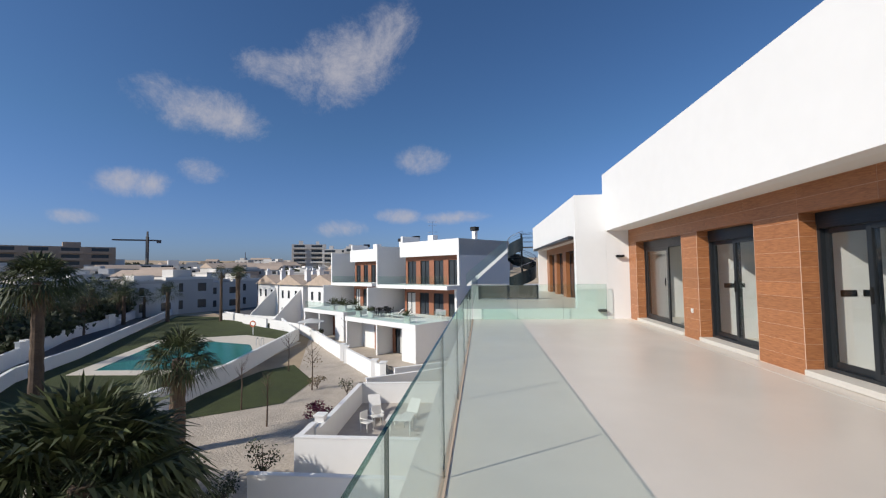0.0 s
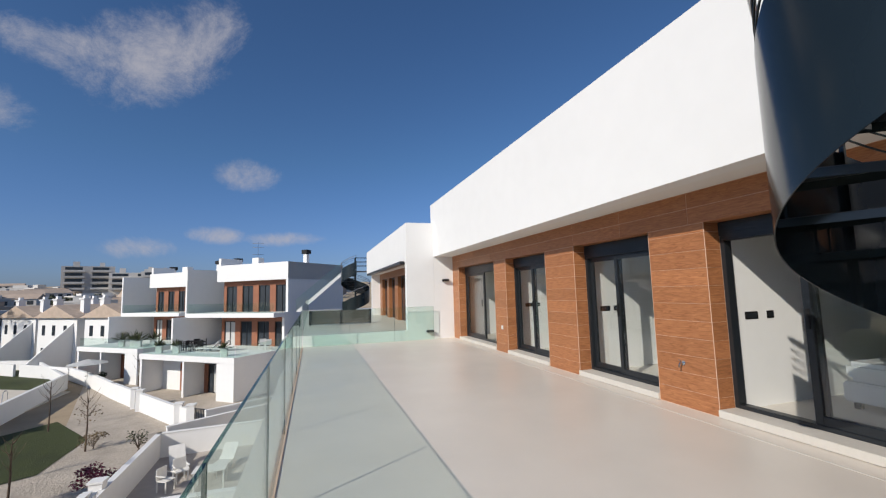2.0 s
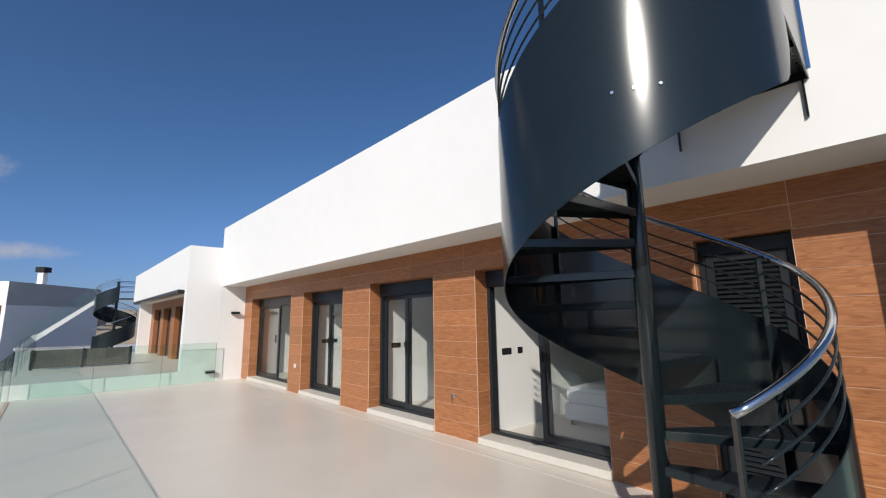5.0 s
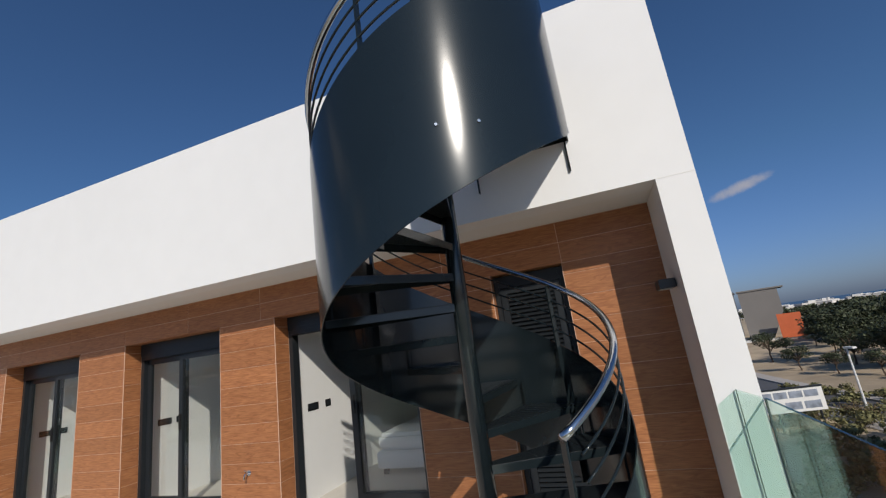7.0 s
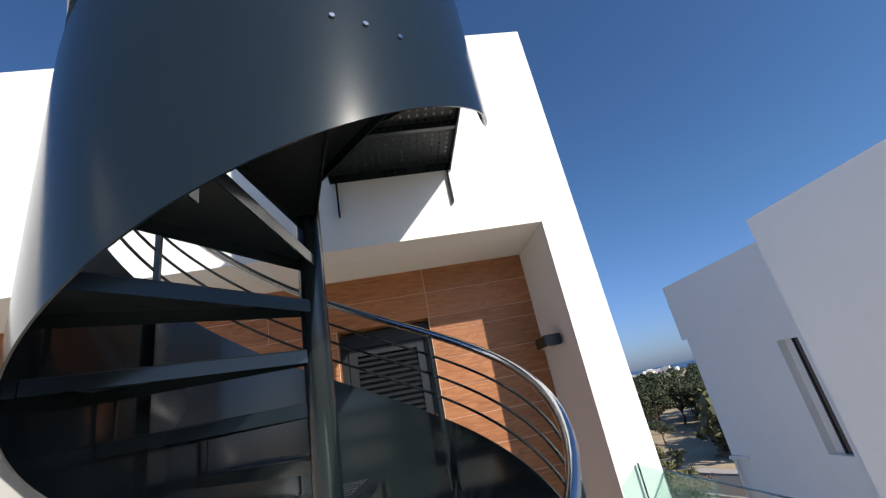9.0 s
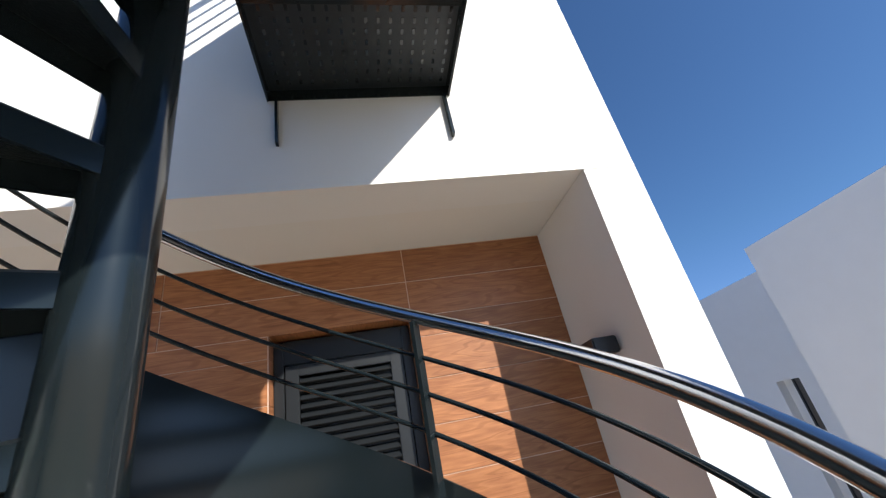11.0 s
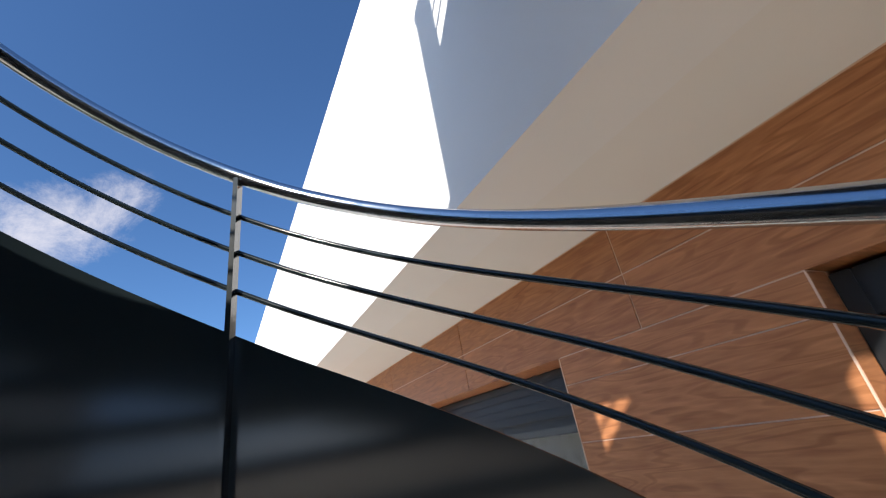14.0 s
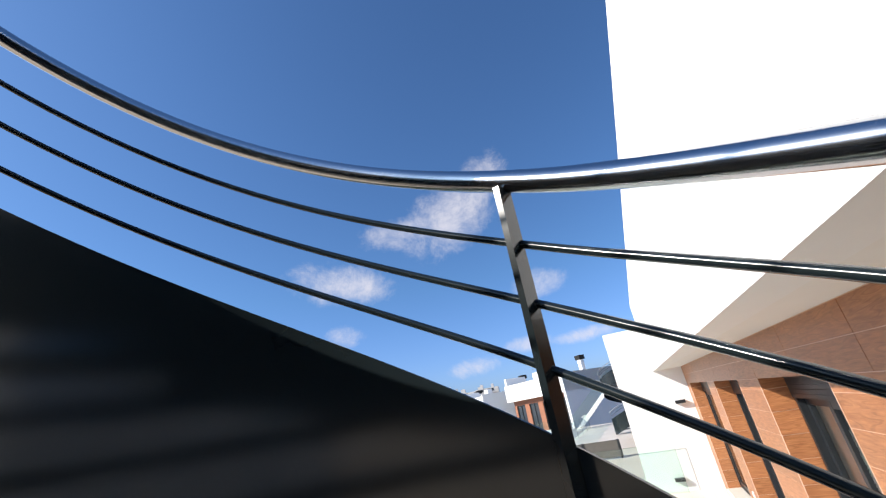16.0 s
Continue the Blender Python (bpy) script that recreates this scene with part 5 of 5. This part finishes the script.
def townhouse(at, rz, seed):
    """White house with pitched tiled roof, chimneys and an outside stair wall."""
    v = thing("townhouse", at, "white rendered townhouse with pitched pale tile roof and chimneys", "house", "townhouses", rz)
    part("wall", box((-3.8, 0, 0), (3.8, 11, 5.6)), M_WHITE, v)
    bm = bmesh.new()
    p = [bm.verts.new(q) for q in ((-4.1, -0.4, 5.6), (4.1, -0.4, 5.6), (4.1, 11.4, 5.6), (-4.1, 11.4, 5.6), (0, -0.4, 7.1), (0, 11.4, 7.1))]
    for f in ((0, 4, 5, 3), (4, 1, 2, 5), (0, 1, 4), (2, 3, 5), (3, 2, 1, 0)):
        bm.faces.new([p[i] for i in f])
    bmesh.ops.recalc_face_normals(bm, faces=bm.faces)
    part("roof", bm, M_ROOFT, v)
    for cx, cy in ((-2.4, 1.2), (2.4, 1.5), (1.8, 7.5)):
        c = part("chimney", boxes(((cx - 0.35, cy - 0.35, 5.8), (cx + 0.35, cy + 0.35, 7.7)), ((cx - 0.45, cy - 0.45, 7.7), (cx + 0.45, cy + 0.45, 7.85)), ((cx - 0.2, cy - 0.2, 7.85), (cx + 0.2, cy + 0.2, 8.2))), M_WHITE, v)
    for z in (0.8, 3.5):
        for x in (-2.6, -0.6, 1.6):
            part("window", box((x - 0.3, -0.03, z), (x + 0.3, 0.04, z + 1.2)), M_DARKPANE, v)
        for y in (2.5, 5, 8):
            part("window", box((3.77, y - 0.35, z), (3.84, y + 0.35, z + 1.2)), M_DARKPANE, v)
    bm = bmesh.new()
    vs = [(3.0, 0, 5.0), (3.0, -4.2, 0.9), (3.0, -4.2, 0), (3.0, 0, 0)]
    a = [bm.verts.new(q) for q in vs]
    b = [bm.verts.new((q[0] + 0.2, q[1], q[2])) for q in vs]
    bm.faces.new(a)
    bm.faces.new(b[::-1])
    for i in range(4):
        bm.faces.new((a[i], a[(i + 1) % 4], b[(i + 1) % 4], b[i]))
    bmesh.ops.recalc_face_normals(bm, faces=bm.faces)
    part("stair_wall", bm, M_WHITE, v)
    part("garden_wall", box((-4, -5.5, 0), (4, -5.3, 1.2)), M_WHITE, v)
    return v


townhouse((-19.8, 57.5, G), -38, 1)
townhouse((-26.8, 62.8, G), -38, 2)
townhouse((-33.8, 69.0, G), -38, 3)
townhouse((-22, 78, G), -38, 4)

# saplings and shrubs on the gravel
rg = random.Random(6)


def sapling(at, h, label, seed, leaves=0):
    rg = random.Random(seed)
    s = thing("sapling", at, label, "young tree", "saplings")
    bm = bmesh.new()
    add_tube(bm, [(0, 0, 0), (0.03, 0.01, h * 0.5), (0, 0.02, h * 0.8), (0.03, 0, h)], [0.045, 0.035, 0.025, 0.008], 7)
    for k in range(12):
        z = h * rg.uniform(0.55, 0.92)
        az = rg.uniform(0, 6.28)
        l = h * rg.uniform(0.14, 0.28)
        add_tube(bm, [(0, 0, z), (math.cos(az) * l * 0.5, math.sin(az) * l * 0.5, z + l * 0.55), (math.cos(az) * l * 0.8, math.sin(az) * l * 0.8, z + l * 1.1)], [0.013, 0.009, 0.004], 4)
    part("trunk", bm, M_BARK, s)
    if leaves:
        bm = bmesh.new()
        leaf_cloud(bm, (0, 0, h * 0.75), (h * 0.25, h * 0.25, h * 0.28), leaves, 0.06, rg)
        part("crown", bm, M_DRYLEAF, s)
    return s


sapling((-11.0, 23.4, G), 2.7, "bare pale young tree on the lawn edge", 1)
sapling((-8.3, 21.1, G), 2.5, "bare pale young tree on the gravel", 2)
sapling((-12.4, 32.0, G), 2.9, "bare pale young tree on the gravel", 3)
sapling((-8.6, 27.3, G), 2.7, "pale young tree with brown leaves on the gravel", 4, 60)
sapling((-12.0, 44.0, G), 2.4, "bare pale young tree beside the villas", 5)


def shrub(at, h, r, label, seed, material, leaves=420, leaf=0.055, name="shrub"):
    return tree(name, at, h, r, label, seed, material, leaves, leaf, "shrubs", "shrub", 0.15)


shrub((-5.9, 21.7, G), 1.2, 0.85, "dark purple-red leafy shrub on the gravel", 41, M_PURPLE, 800, 0.06)
shrub((-5.7, 15.9, G), 1.6, 0.7, "sparse leafy shrub beside the white patio wall", 42, M_TREELEAF, 260)
shrub((-6.0, 26.3, G), 1.2, 0.45, "small green shrub on the gravel", 43, M_TREELEAF, 200)
shrub((-8.4, 27.6, G), 0.9, 0.7, "small brown shrub on the gravel", 44, M_DRYLEAF, 260)
shrub((-7.2, 12.9, G), 1.5, 0.9, "dark green leafy shrub under the palms", 45, M_TREELEAF, 700)
shrub((-5.7, 12.9, G), 1.3, 0.8, "dark green leafy shrub under the palms", 46, M_TREELEAF, 600)
shrub((-6.2, 14.4, G), 1.0, 0.55, "small leafy shrub under the palms", 47, M_TREELEAF, 350)
shrub((-9.0, 15.5, G), 1.2, 0.5, "thin leafy shrub beside the palm", 48, M_DRYLEAF, 240)
shrub((-8.2, 15.2, G), 1.2, 0.7, "spiky green shrub beside the palm", 49, M_LEAF, 300, 0.09)
shrub((-16.2, 47.0, G), 1.3, 0.8, "round dark clipped shrub at the wall's end", 50, M_TREELEAF, 700, 0.07)
for k in range(26):
    rgk = random.Random(100 + k)
    a = radians(rgk.uniform(105, 119))
    d = rgk.uniform(20, 46)
    shrub((2.5 + d * math.sin(a), 1.2 + d * math.cos(a), G), rgk.uniform(0.5, 1.3), rgk.uniform(0.7, 1.6), "low dry yellow-green scrub on sandy ground", 60 + k, M_SCRUB if k % 3 else M_DRYLEAF, 380, 0.08, "scrub_bush")

# advertising board beside the road
bb = thing("billboard", (34.45, -7.6, G), "white advertising board with photographs on dark posts", "sign", rz=-79)
for x in (-2.3, 0, 2.3):
    part("post", box((x - 0.05, 0.06, 0), (x + 0.05, 0.14, 2.45)), M_FRAME, bb)
part("panel", box((-2.65, 0, 1.15), (2.65, 0.05, 2.45)), M_STONE, bb)
part("top_bar", box((-2.7, -0.01, 2.45), (2.7, 0.08, 2.56)), M_FRAME, bb)
M_PHOTO = mat("printed_photograph", (0.22, 0.25, 0.30), 0.5, var=0.9, scale=2.2)
for x, z, w_, h_ in ((-0.55, 1.95, 0.75, 0.38), (0.30, 1.95, 0.75, 0.38), (1.15, 1.95, 0.75, 0.38), (2.0, 1.95, 0.75, 0.38), (0.9, 1.3, 0.9, 0.42), (1.95, 1.3, 0.9, 0.42), (-1.3, 1.25, 1.5, 0.42)):
    part("picture", box((x - w_ / 2, -0.006, z), (x + w_ / 2, -0.001, z + h_)), M_PHOTO, bb)
for z in (2.2, 2.05, 1.78):
    part("lettering", box((-1.9, -0.006, z), (-1.2, -0.001, z + 0.06)), M_ASPHALT, bb)
part("emblem", tube([(-2.35, -0.006, 2.2), (-2.35, -0.001, 2.2)], 0.14, 16), M_RED, bb)

# dark flats beyond the modern building
fb = thing("apartment_building", (130.8, -26.2, G), "dark grey flat-roofed apartment building with balconies", "building", rz=-106)
part("wall", box((-12, 0, -1), (5.2, 12, 11.2)), M_FARDARK, fb)
part("roof", box((-12.3, -0.8, 11.2), (5.6, 12.2, 11.6)), M_FARDARK, fb)
for f_ in range(3):
    for i_ in range(6):
        part("window", box((-11 + 2.7 * i_, -0.06, 1.4 + 3.3 * f_), (-9.2 + 2.7 * i_, 0.05, 3.4 + 3.3 * f_)), M_DARKPANE, fb)
    part("balcony", box((-11.5, -1.1, 0.6 + 3.3 * f_), (0.5 - 3 * f_, 0, 0.85 + 3.3 * f_)), M_FARWHITE if f_ == 0 else M_FARTAN, fb)
wall_line("wall_plot", [(98, -9), (104, -17), (106, -24)], 1.3, label="white rendered plot wall")
wall_line("wall_fence", [(66, -8.5), (68, -13), (80, -15.5)], 0.9, label="grey plot fence", material=M_PAVE)

# modern building with orange screen
ob = thing("modern_building", (112, -34, G + 0.5), "grey modern building with orange screen wall", "building", rz=-106)
bm = bmesh.new()
wp = [(-6, -0.5), (-1.8, -0.5), (1.2, 5.2), (1.2, 10.2), (-6, 10.4)]
f0 = [bm.verts.new((x, 2, z)) for x, z in wp]
f1 = [bm.verts.new((x, 12, z)) for x, z in wp]
bm.faces.new(f0[::-1])
bm.faces.new(f1)
for q in range(5):
    bm.faces.new((f0[q], f0[(q + 1) % 5], f1[(q + 1) % 5], f1[q]))
bmesh.ops.recalc_face_normals(bm, faces=bm.faces)
part("wall", bm, M_GREYR, ob)
part("roof", box((-6.2, 1.8, 10.3), (2.4, 12.2, 10.6)), M_GREYR, ob)
part("screen", box((-0.4, -1.2, -0.2), (3.6, -1.0, 4.7)), M_RED, ob)
part("deck", box((-9, -0.9, -0.6), (6, 1.9, -0.2)), M_STONE, ob)
part("ramp_rail", box((-7.4, -0.8, -0.25), (-1.0, -0.6, 0.25), 0, pose(-2.2, 0, -0.4, 0, -27, 0)), M_STONE, ob)
part("shade_wall", box((1.0, 1.5, -0.2), (8.0, 1.7, 3.0)), M_DARKPANE, ob)
for x in (-10, -4, 2, 8):
    part("column", box((x * 0.7 - 0.15, -0.6, -1), (x * 0.7 + 0.15, -0.3, -0.6)), M_STONE, ob)
for k in range(46):
    rgk = random.Random(300 + k)
    a = radians(rgk.uniform(104, 122))
    d = rgk.uniform(350, 470)
    far_house((d * math.sin(a), d * math.cos(a), G), rgk.uniform(9, 20), 9, rgk.uniform(2.5, 4.6), M_FARWHITE, -a * 57.3 + rgk.uniform(-30, 30), "white house of the coast town", "coast town houses", 1, None, k)


def street_lamp(at, h, rz):
    s = thing("street_lamp", at, "grey steel street lamp with flat lantern beside the road", "street lamp", "street lamps", rz)
    part("pole", tube([(0, 0, 0), (0, 0, h)], [0.07, 0.05], 10), M_STONE, s)
    part("lantern", box((-0.1, -0.15, h - 0.02), (0.6, 0.15, h + 0.1), 0.03), M_STONE, s)


# dark gardens in front of the street terrace
sheet("ground_gardens", [(-33, 26.5), (-39.0, 35.0), (-47.5, 47), (-52, 57), (-61, 73), (-69, 90), (-80, 84), (-72, 50), (-48, 20)], G + 0.012, M_GRASS, "dark shaded gardens")
rng = random.Random(17)
for k in range(44):
    f = rng.uniform(0, 1)
    off = rng.uniform(1.5, 9)
    copy_thing(olive if k % 3 else hedge, pose(-41 - 24 * f - off * 0.85, 30 + 54 * f + off * 0.55, G, 0, 0, rng.uniform(0, 360)))
spots = []
for k in range(640):
    a = radians(rng.uniform(-62, 3))
    d = rng.uniform(115, 430)
    spots.append((d * math.sin(a), d * math.cos(a), G - 0.3 + max(0, d - 118) * 0.043, rng.uniform(0.5, 1.0)))
far_woods("town_trees", "dark green trees among the hillside houses", spots, 6.0, 9)

spots = []
for k in range(190):
    f = rng.uniform(0, 1)
    off = rng.uniform(1.5, 10)
    spots.append((-37.5 - 24 * f - off * 0.86, 33.5 + 41 * f + off * 0.5, G - 0.3, rng.uniform(0.3, 0.72)))
far_woods("garden_hedges", "dark green garden hedges and bushes behind low white walls", spots, 6.0, 14)

street_lamp((37.4, -13.0, G), 4.2, 200)
street_lamp((18.6, -8.9, G), 4.2, 200)
bo = thing("bollard", (34.4, -14.3, G), "short white road marker post beside the road", "post")
part("post", tube([(0, 0, 0), (0, 0, 1.3)], 0.05, 10), M_STONE, bo)
part("sign_plate", box((-0.15, -0.08, 1.2), (0.15, -0.05, 1.5)), M_STONE, bo)

# ---- garden furniture ----


def chair(at, rz, label="white plastic garden chair", z=G, material=None, group="garden chairs"):
    material = material or M_STONE
    c = thing("garden_chair", at, label, "chair", group, rz)
    part("seat", box((-0.24, -0.24, 0.40), (0.24, 0.24, 0.44), 0.012), material, c)
    part("backrest", box((-0.24, 0.20, 0.44), (0.24, 0.25, 0.88), 0.015), material, c)
    for a in (-0.22, 0.18):
        for b in (-0.22, 0.2):
            part("leg", box((a, b, 0), (a + 0.04, b + 0.04, 0.4)), material, c)
    for a in (-0.27, 0.23):
        part("armrest", box((a, -0.22, 0.60), (a + 0.05, 0.24, 0.64), 0.01), material, c)
    return c


def lounger(at, rz, label="white sun lounger on the paved patio"):
    c = thing("sun_lounger", at, label, "lounger", "sun loungers", rz)
    part("frame", box((-0.32, -0.9, 0.26), (0.32, 0.4, 0.31), 0.01), M_STONE, c)
    part("backrest", box((-0.32, 0, 0), (0.32, 0.75, 0.05), 0.01, pose(0, 0.4, 0.29, 48, 0, 0)), M_STONE, c)
    for a in (-0.3, 0.26):
        for b in (-0.85, 0.3):
            part("leg", box((a, b, 0), (a + 0.04, b + 0.04, 0.26)), M_STONE, c)
    return c


chair((-2.9, 21.6, G + 0.012), 30)
chair((-3.2, 20.8, G + 0.012), 60)
lounger((-3.3, 22.8, G + 0.012), 20)
lounger((-1.5, 22.2, G + 0.012), -20)
tb = thing("garden_table", (-1.6, 20.6, G + 0.012), "white low garden table on the paved patio", "table")
part("tabletop", box((-0.6, -0.4, 0.68), (0.6, 0.4, 0.72), 0.01), M_STONE, tb)
for a in (-0.55, 0.5):
    for b in (-0.35, 0.3):
        part("leg", box((a, b, 0), (a + 0.05, b + 0.05, 0.68)), M_STONE, tb)


def on_villa(u, v, z, corner=(-3.1, 34.8)):
    p = Vector((corner[0], corner[1], 0)) + DU * u + VN * v
    return (p.x, p.y, z)


ZT = -3.0 + 0.12


def potted_palm(at, seed, label="spiky green plant in a pale square pot", s=1.0):
    rg = random.Random(seed)
    p = thing("potted_plant", at, label, "plant", "terrace plants")
    part("pot", boxes(((-0.22, -0.22, 0), (0.22, 0.22, 0.52)), ((-0.25, -0.25, 0.52), (0.25, 0.25, 0.58)), bevel=0.015), M_STONE, p)
    bm = bmesh.new()
    for k in range(40):
        az = rg.uniform(0, 6.28)
        el = rg.uniform(0.2, 1.4)
        l = rg.uniform(0.5, 0.8) * s
        d = Vector((math.cos(az) * math.cos(el), math.sin(az) * math.cos(el), math.sin(el)))
        sd = d.cross(Vector((0, 0, 1))).normalized() * 0.03
        b = Vector((0, 0, 0.58))
        bm.faces.new([bm.verts.new(b + sd), bm.verts.new(b - sd), bm.verts.new(b + d * l * 0.6 - sd), bm.verts.new(b + d * l - Vector((0, 0, 0.1))), bm.verts.new(b + d * l * 0.6 + sd)])
    part("leaves", bm, M_LEAF, p)
    return p


potted_palm(on_villa(1.6, 0.5, ZT), 1)
potted_palm(on_villa(9.0, 0.6, ZT), 2)
potted_palm(on_villa(7.4, 0.9, ZT), 3)
for k, (u, v) in enumerate(((1.5, 1.0), (2.6, 1.2), (3.8, 0.9), (1.0, 2.0))):
    potted_palm(on_villa(u, v, ZT, (-12.6, 45.3)), 10 + k, "tall leafy plant in a pale square pot", 1.6)
ang = math.degrees(math.atan2(DU.y, DU.x))
for u, v in ((4.6, 2.4), (5.5, 2.3)):
    x, y, z = on_villa(u, v, ZT)
    lounger((x, y, z), ang + 120, "white folding lounger on the villa terrace")
for k, (u, v) in enumerate(((6.6, 2.3), (7.3, 2.0), (8.2, 2.0), (8.2, 3.2), (7.3, 3.2))):
    x, y, z = on_villa(u, v, ZT)
    chair((x, y, z), k * 70, "black garden chair on the villa terrace", material=M_BLACK, group="terrace chairs")
x, y, z = on_villa(7.7, 2.6, ZT)
tb = thing("terrace_table", (x, y, z), "black rectangular dining table on the villa terrace", "table", rz=ang)
part("tabletop", box((-0.8, -0.4, 0.7), (0.8, 0.4, 0.74)), M_BLACK, tb)
for a in (-0.75, 0.7):
    for b in (-0.35, 0.3):
        part("leg", box((a, b, 0), (a + 0.05, b + 0.05, 0.7)), M_BLACK, tb)
for u, v in ((0.9, 4.0), (1.7, 4.2)):
    x, y, z = on_villa(u, v, ZT)
    chair((x, y, z), 200, "white garden chair on the villa terrace", group="terrace chairs")
# parasol beside the second villa
x, y, z = on_villa(3.0, -2.2, G, (-12.6, 45.3))
pa = thing("parasol", (x, y, z), "open off-white parasol in the villa garden", "parasol")
part("pole", tube([(0, 0, 0), (0, 0, 2.3)], 0.03, 8), M_STONE, pa)
bm = bmesh.new()
c0 = bm.verts.new((0, 0, 2.5))
rim = [bm.verts.new((1.5 * math.cos(k * math.pi / 4), 1.5 * math.sin(k * math.pi / 4), 2.1)) for k in range(8)]
for k in range(8):
    bm.faces.new((c0, rim[k], rim[(k + 1) % 8]))
cn = part("canopy", bm, M_CURTAIN, pa)
cn.modifiers.new("thick", "SOLIDIFY").thickness = 0.01
# aerial on the villa roof
x, y, z = on_villa(6.8, 8.5, 4.4)
ae = thing("roof_aerial", (x, y, z), "thin metal television aerial on the villa roof", "aerial")
part("pole", tube([(0, 0, 0), (0, 0, 2.4)], 0.03, 6), M_INOX, ae)
for k, zz in enumerate((1.2, 1.9, 2.3)):
    part("element", tube([(-0.5, 0, zz), (0.5, 0, zz)], 0.02, 5), M_INOX, ae)
# round shrub, life ring, pool ladder, sails
lr = thing("life_ring", (-25.6, 50.2, G), "orange life ring on a post beside the pool", "life ring")
part("post", box((-0.04, -0.04, 0), (0.04, 0.04, 1.1)), M_STONE, lr)
part("ring", tube([(0.32 * math.cos(k * math.pi / 8), -0.08, 1.3 + 0.32 * math.sin(k * math.pi / 8)) for k in range(17)], 0.07, 8), M_RED, lr)
pl = thing("pool_ladder", (-20.5, 42.4, G), "curved steel pool ladder rails", "ladder")
for dx in (0, 0.5):
    part("rail", tube([(dx, 0, 0), (dx, 0, 0.7), (dx, -0.2, 0.9), (dx, -0.5, 0.8), (dx, -0.6, 0.1)], 0.025, 8), M_INOX, pl)

# ---- planks on the terrace wall ----
X0, X1 = X_WOOD, X_WOOD + 0.009
pm_cache = {}


def plank(ya, yb, za, zb):
    key = (round(yb - ya, 3), round(zb - za, 3))
    if key not in pm_cache:
        bm = box((0, 0, 0), (0.003, yb - ya, zb - za), 0.0008)
        pm_cache[key] = mesh_of("plank", bm, M_WOODY)
    o = new("plank", pm_cache[key])
    o.parent = wall_wood
    o.location = (X0, ya, za)


g = 0.0026
for a, b in solid:
    w = b - a
    n_ = max(1, math.ceil(w / 1.21))
    for za, zb in rows():
        for i in range(n_):
            plank(a + i * w / n_ + g, a + (i + 1) * w / n_ - g, za, zb)
for za, zb in ((Z_LIN, 2.435), (2.435, Z_SOF)):
    cutsy = [Y_S_IN, 1.40] + [1.40 + 1.2 * k for k in range(1, 11)] + [Y_N]
    for a, b in zip(cutsy, cutsy[1:]):
        plank(a + g, b - g, za + g, zb - g)
# reveals
rv_cache = {}
for _, ytop, ybot, _ in OPEN:
    depth = X_REC - X_WOOD - (0.13 if ybot < 2 else 0.0)
    for yy, sg in ((ytop, 1), (ybot, -1)):
        for za, zb in rows():
            key = (round(depth, 3), round(zb - za, 3))
            if key not in rv_cache:
                rv_cache[key] = mesh_of("plank", box((0, 0, 0), (depth - 0.004, 0.003, zb - za), 0.0008), M_WOODX)
            o = new("plank", rv_cache[key])
            o.parent = wall_wood
            o.location = (X_WOOD + 0.004, yy if sg > 0 else yy - 0.003, za)
    part("trim_soffit", box((X_WOOD + 0.002, ybot, Z_LIN + 0.001), (X_REC + 0.13, ytop, Z_LIN + 0.0098)), M_WOODX, None, "wood-look lintel underside", kind="structure")
    for yy in (ytop + 0.0005, ybot - 0.0045):
        part("trim_corner", box((X_WOOD - 0.0025, yy, 0.004), (X_WOOD + 0.010, yy + 0.004, Z_LIN - 0.001)), M_GROUT, None, "thin pale corner trim", kind="structure")
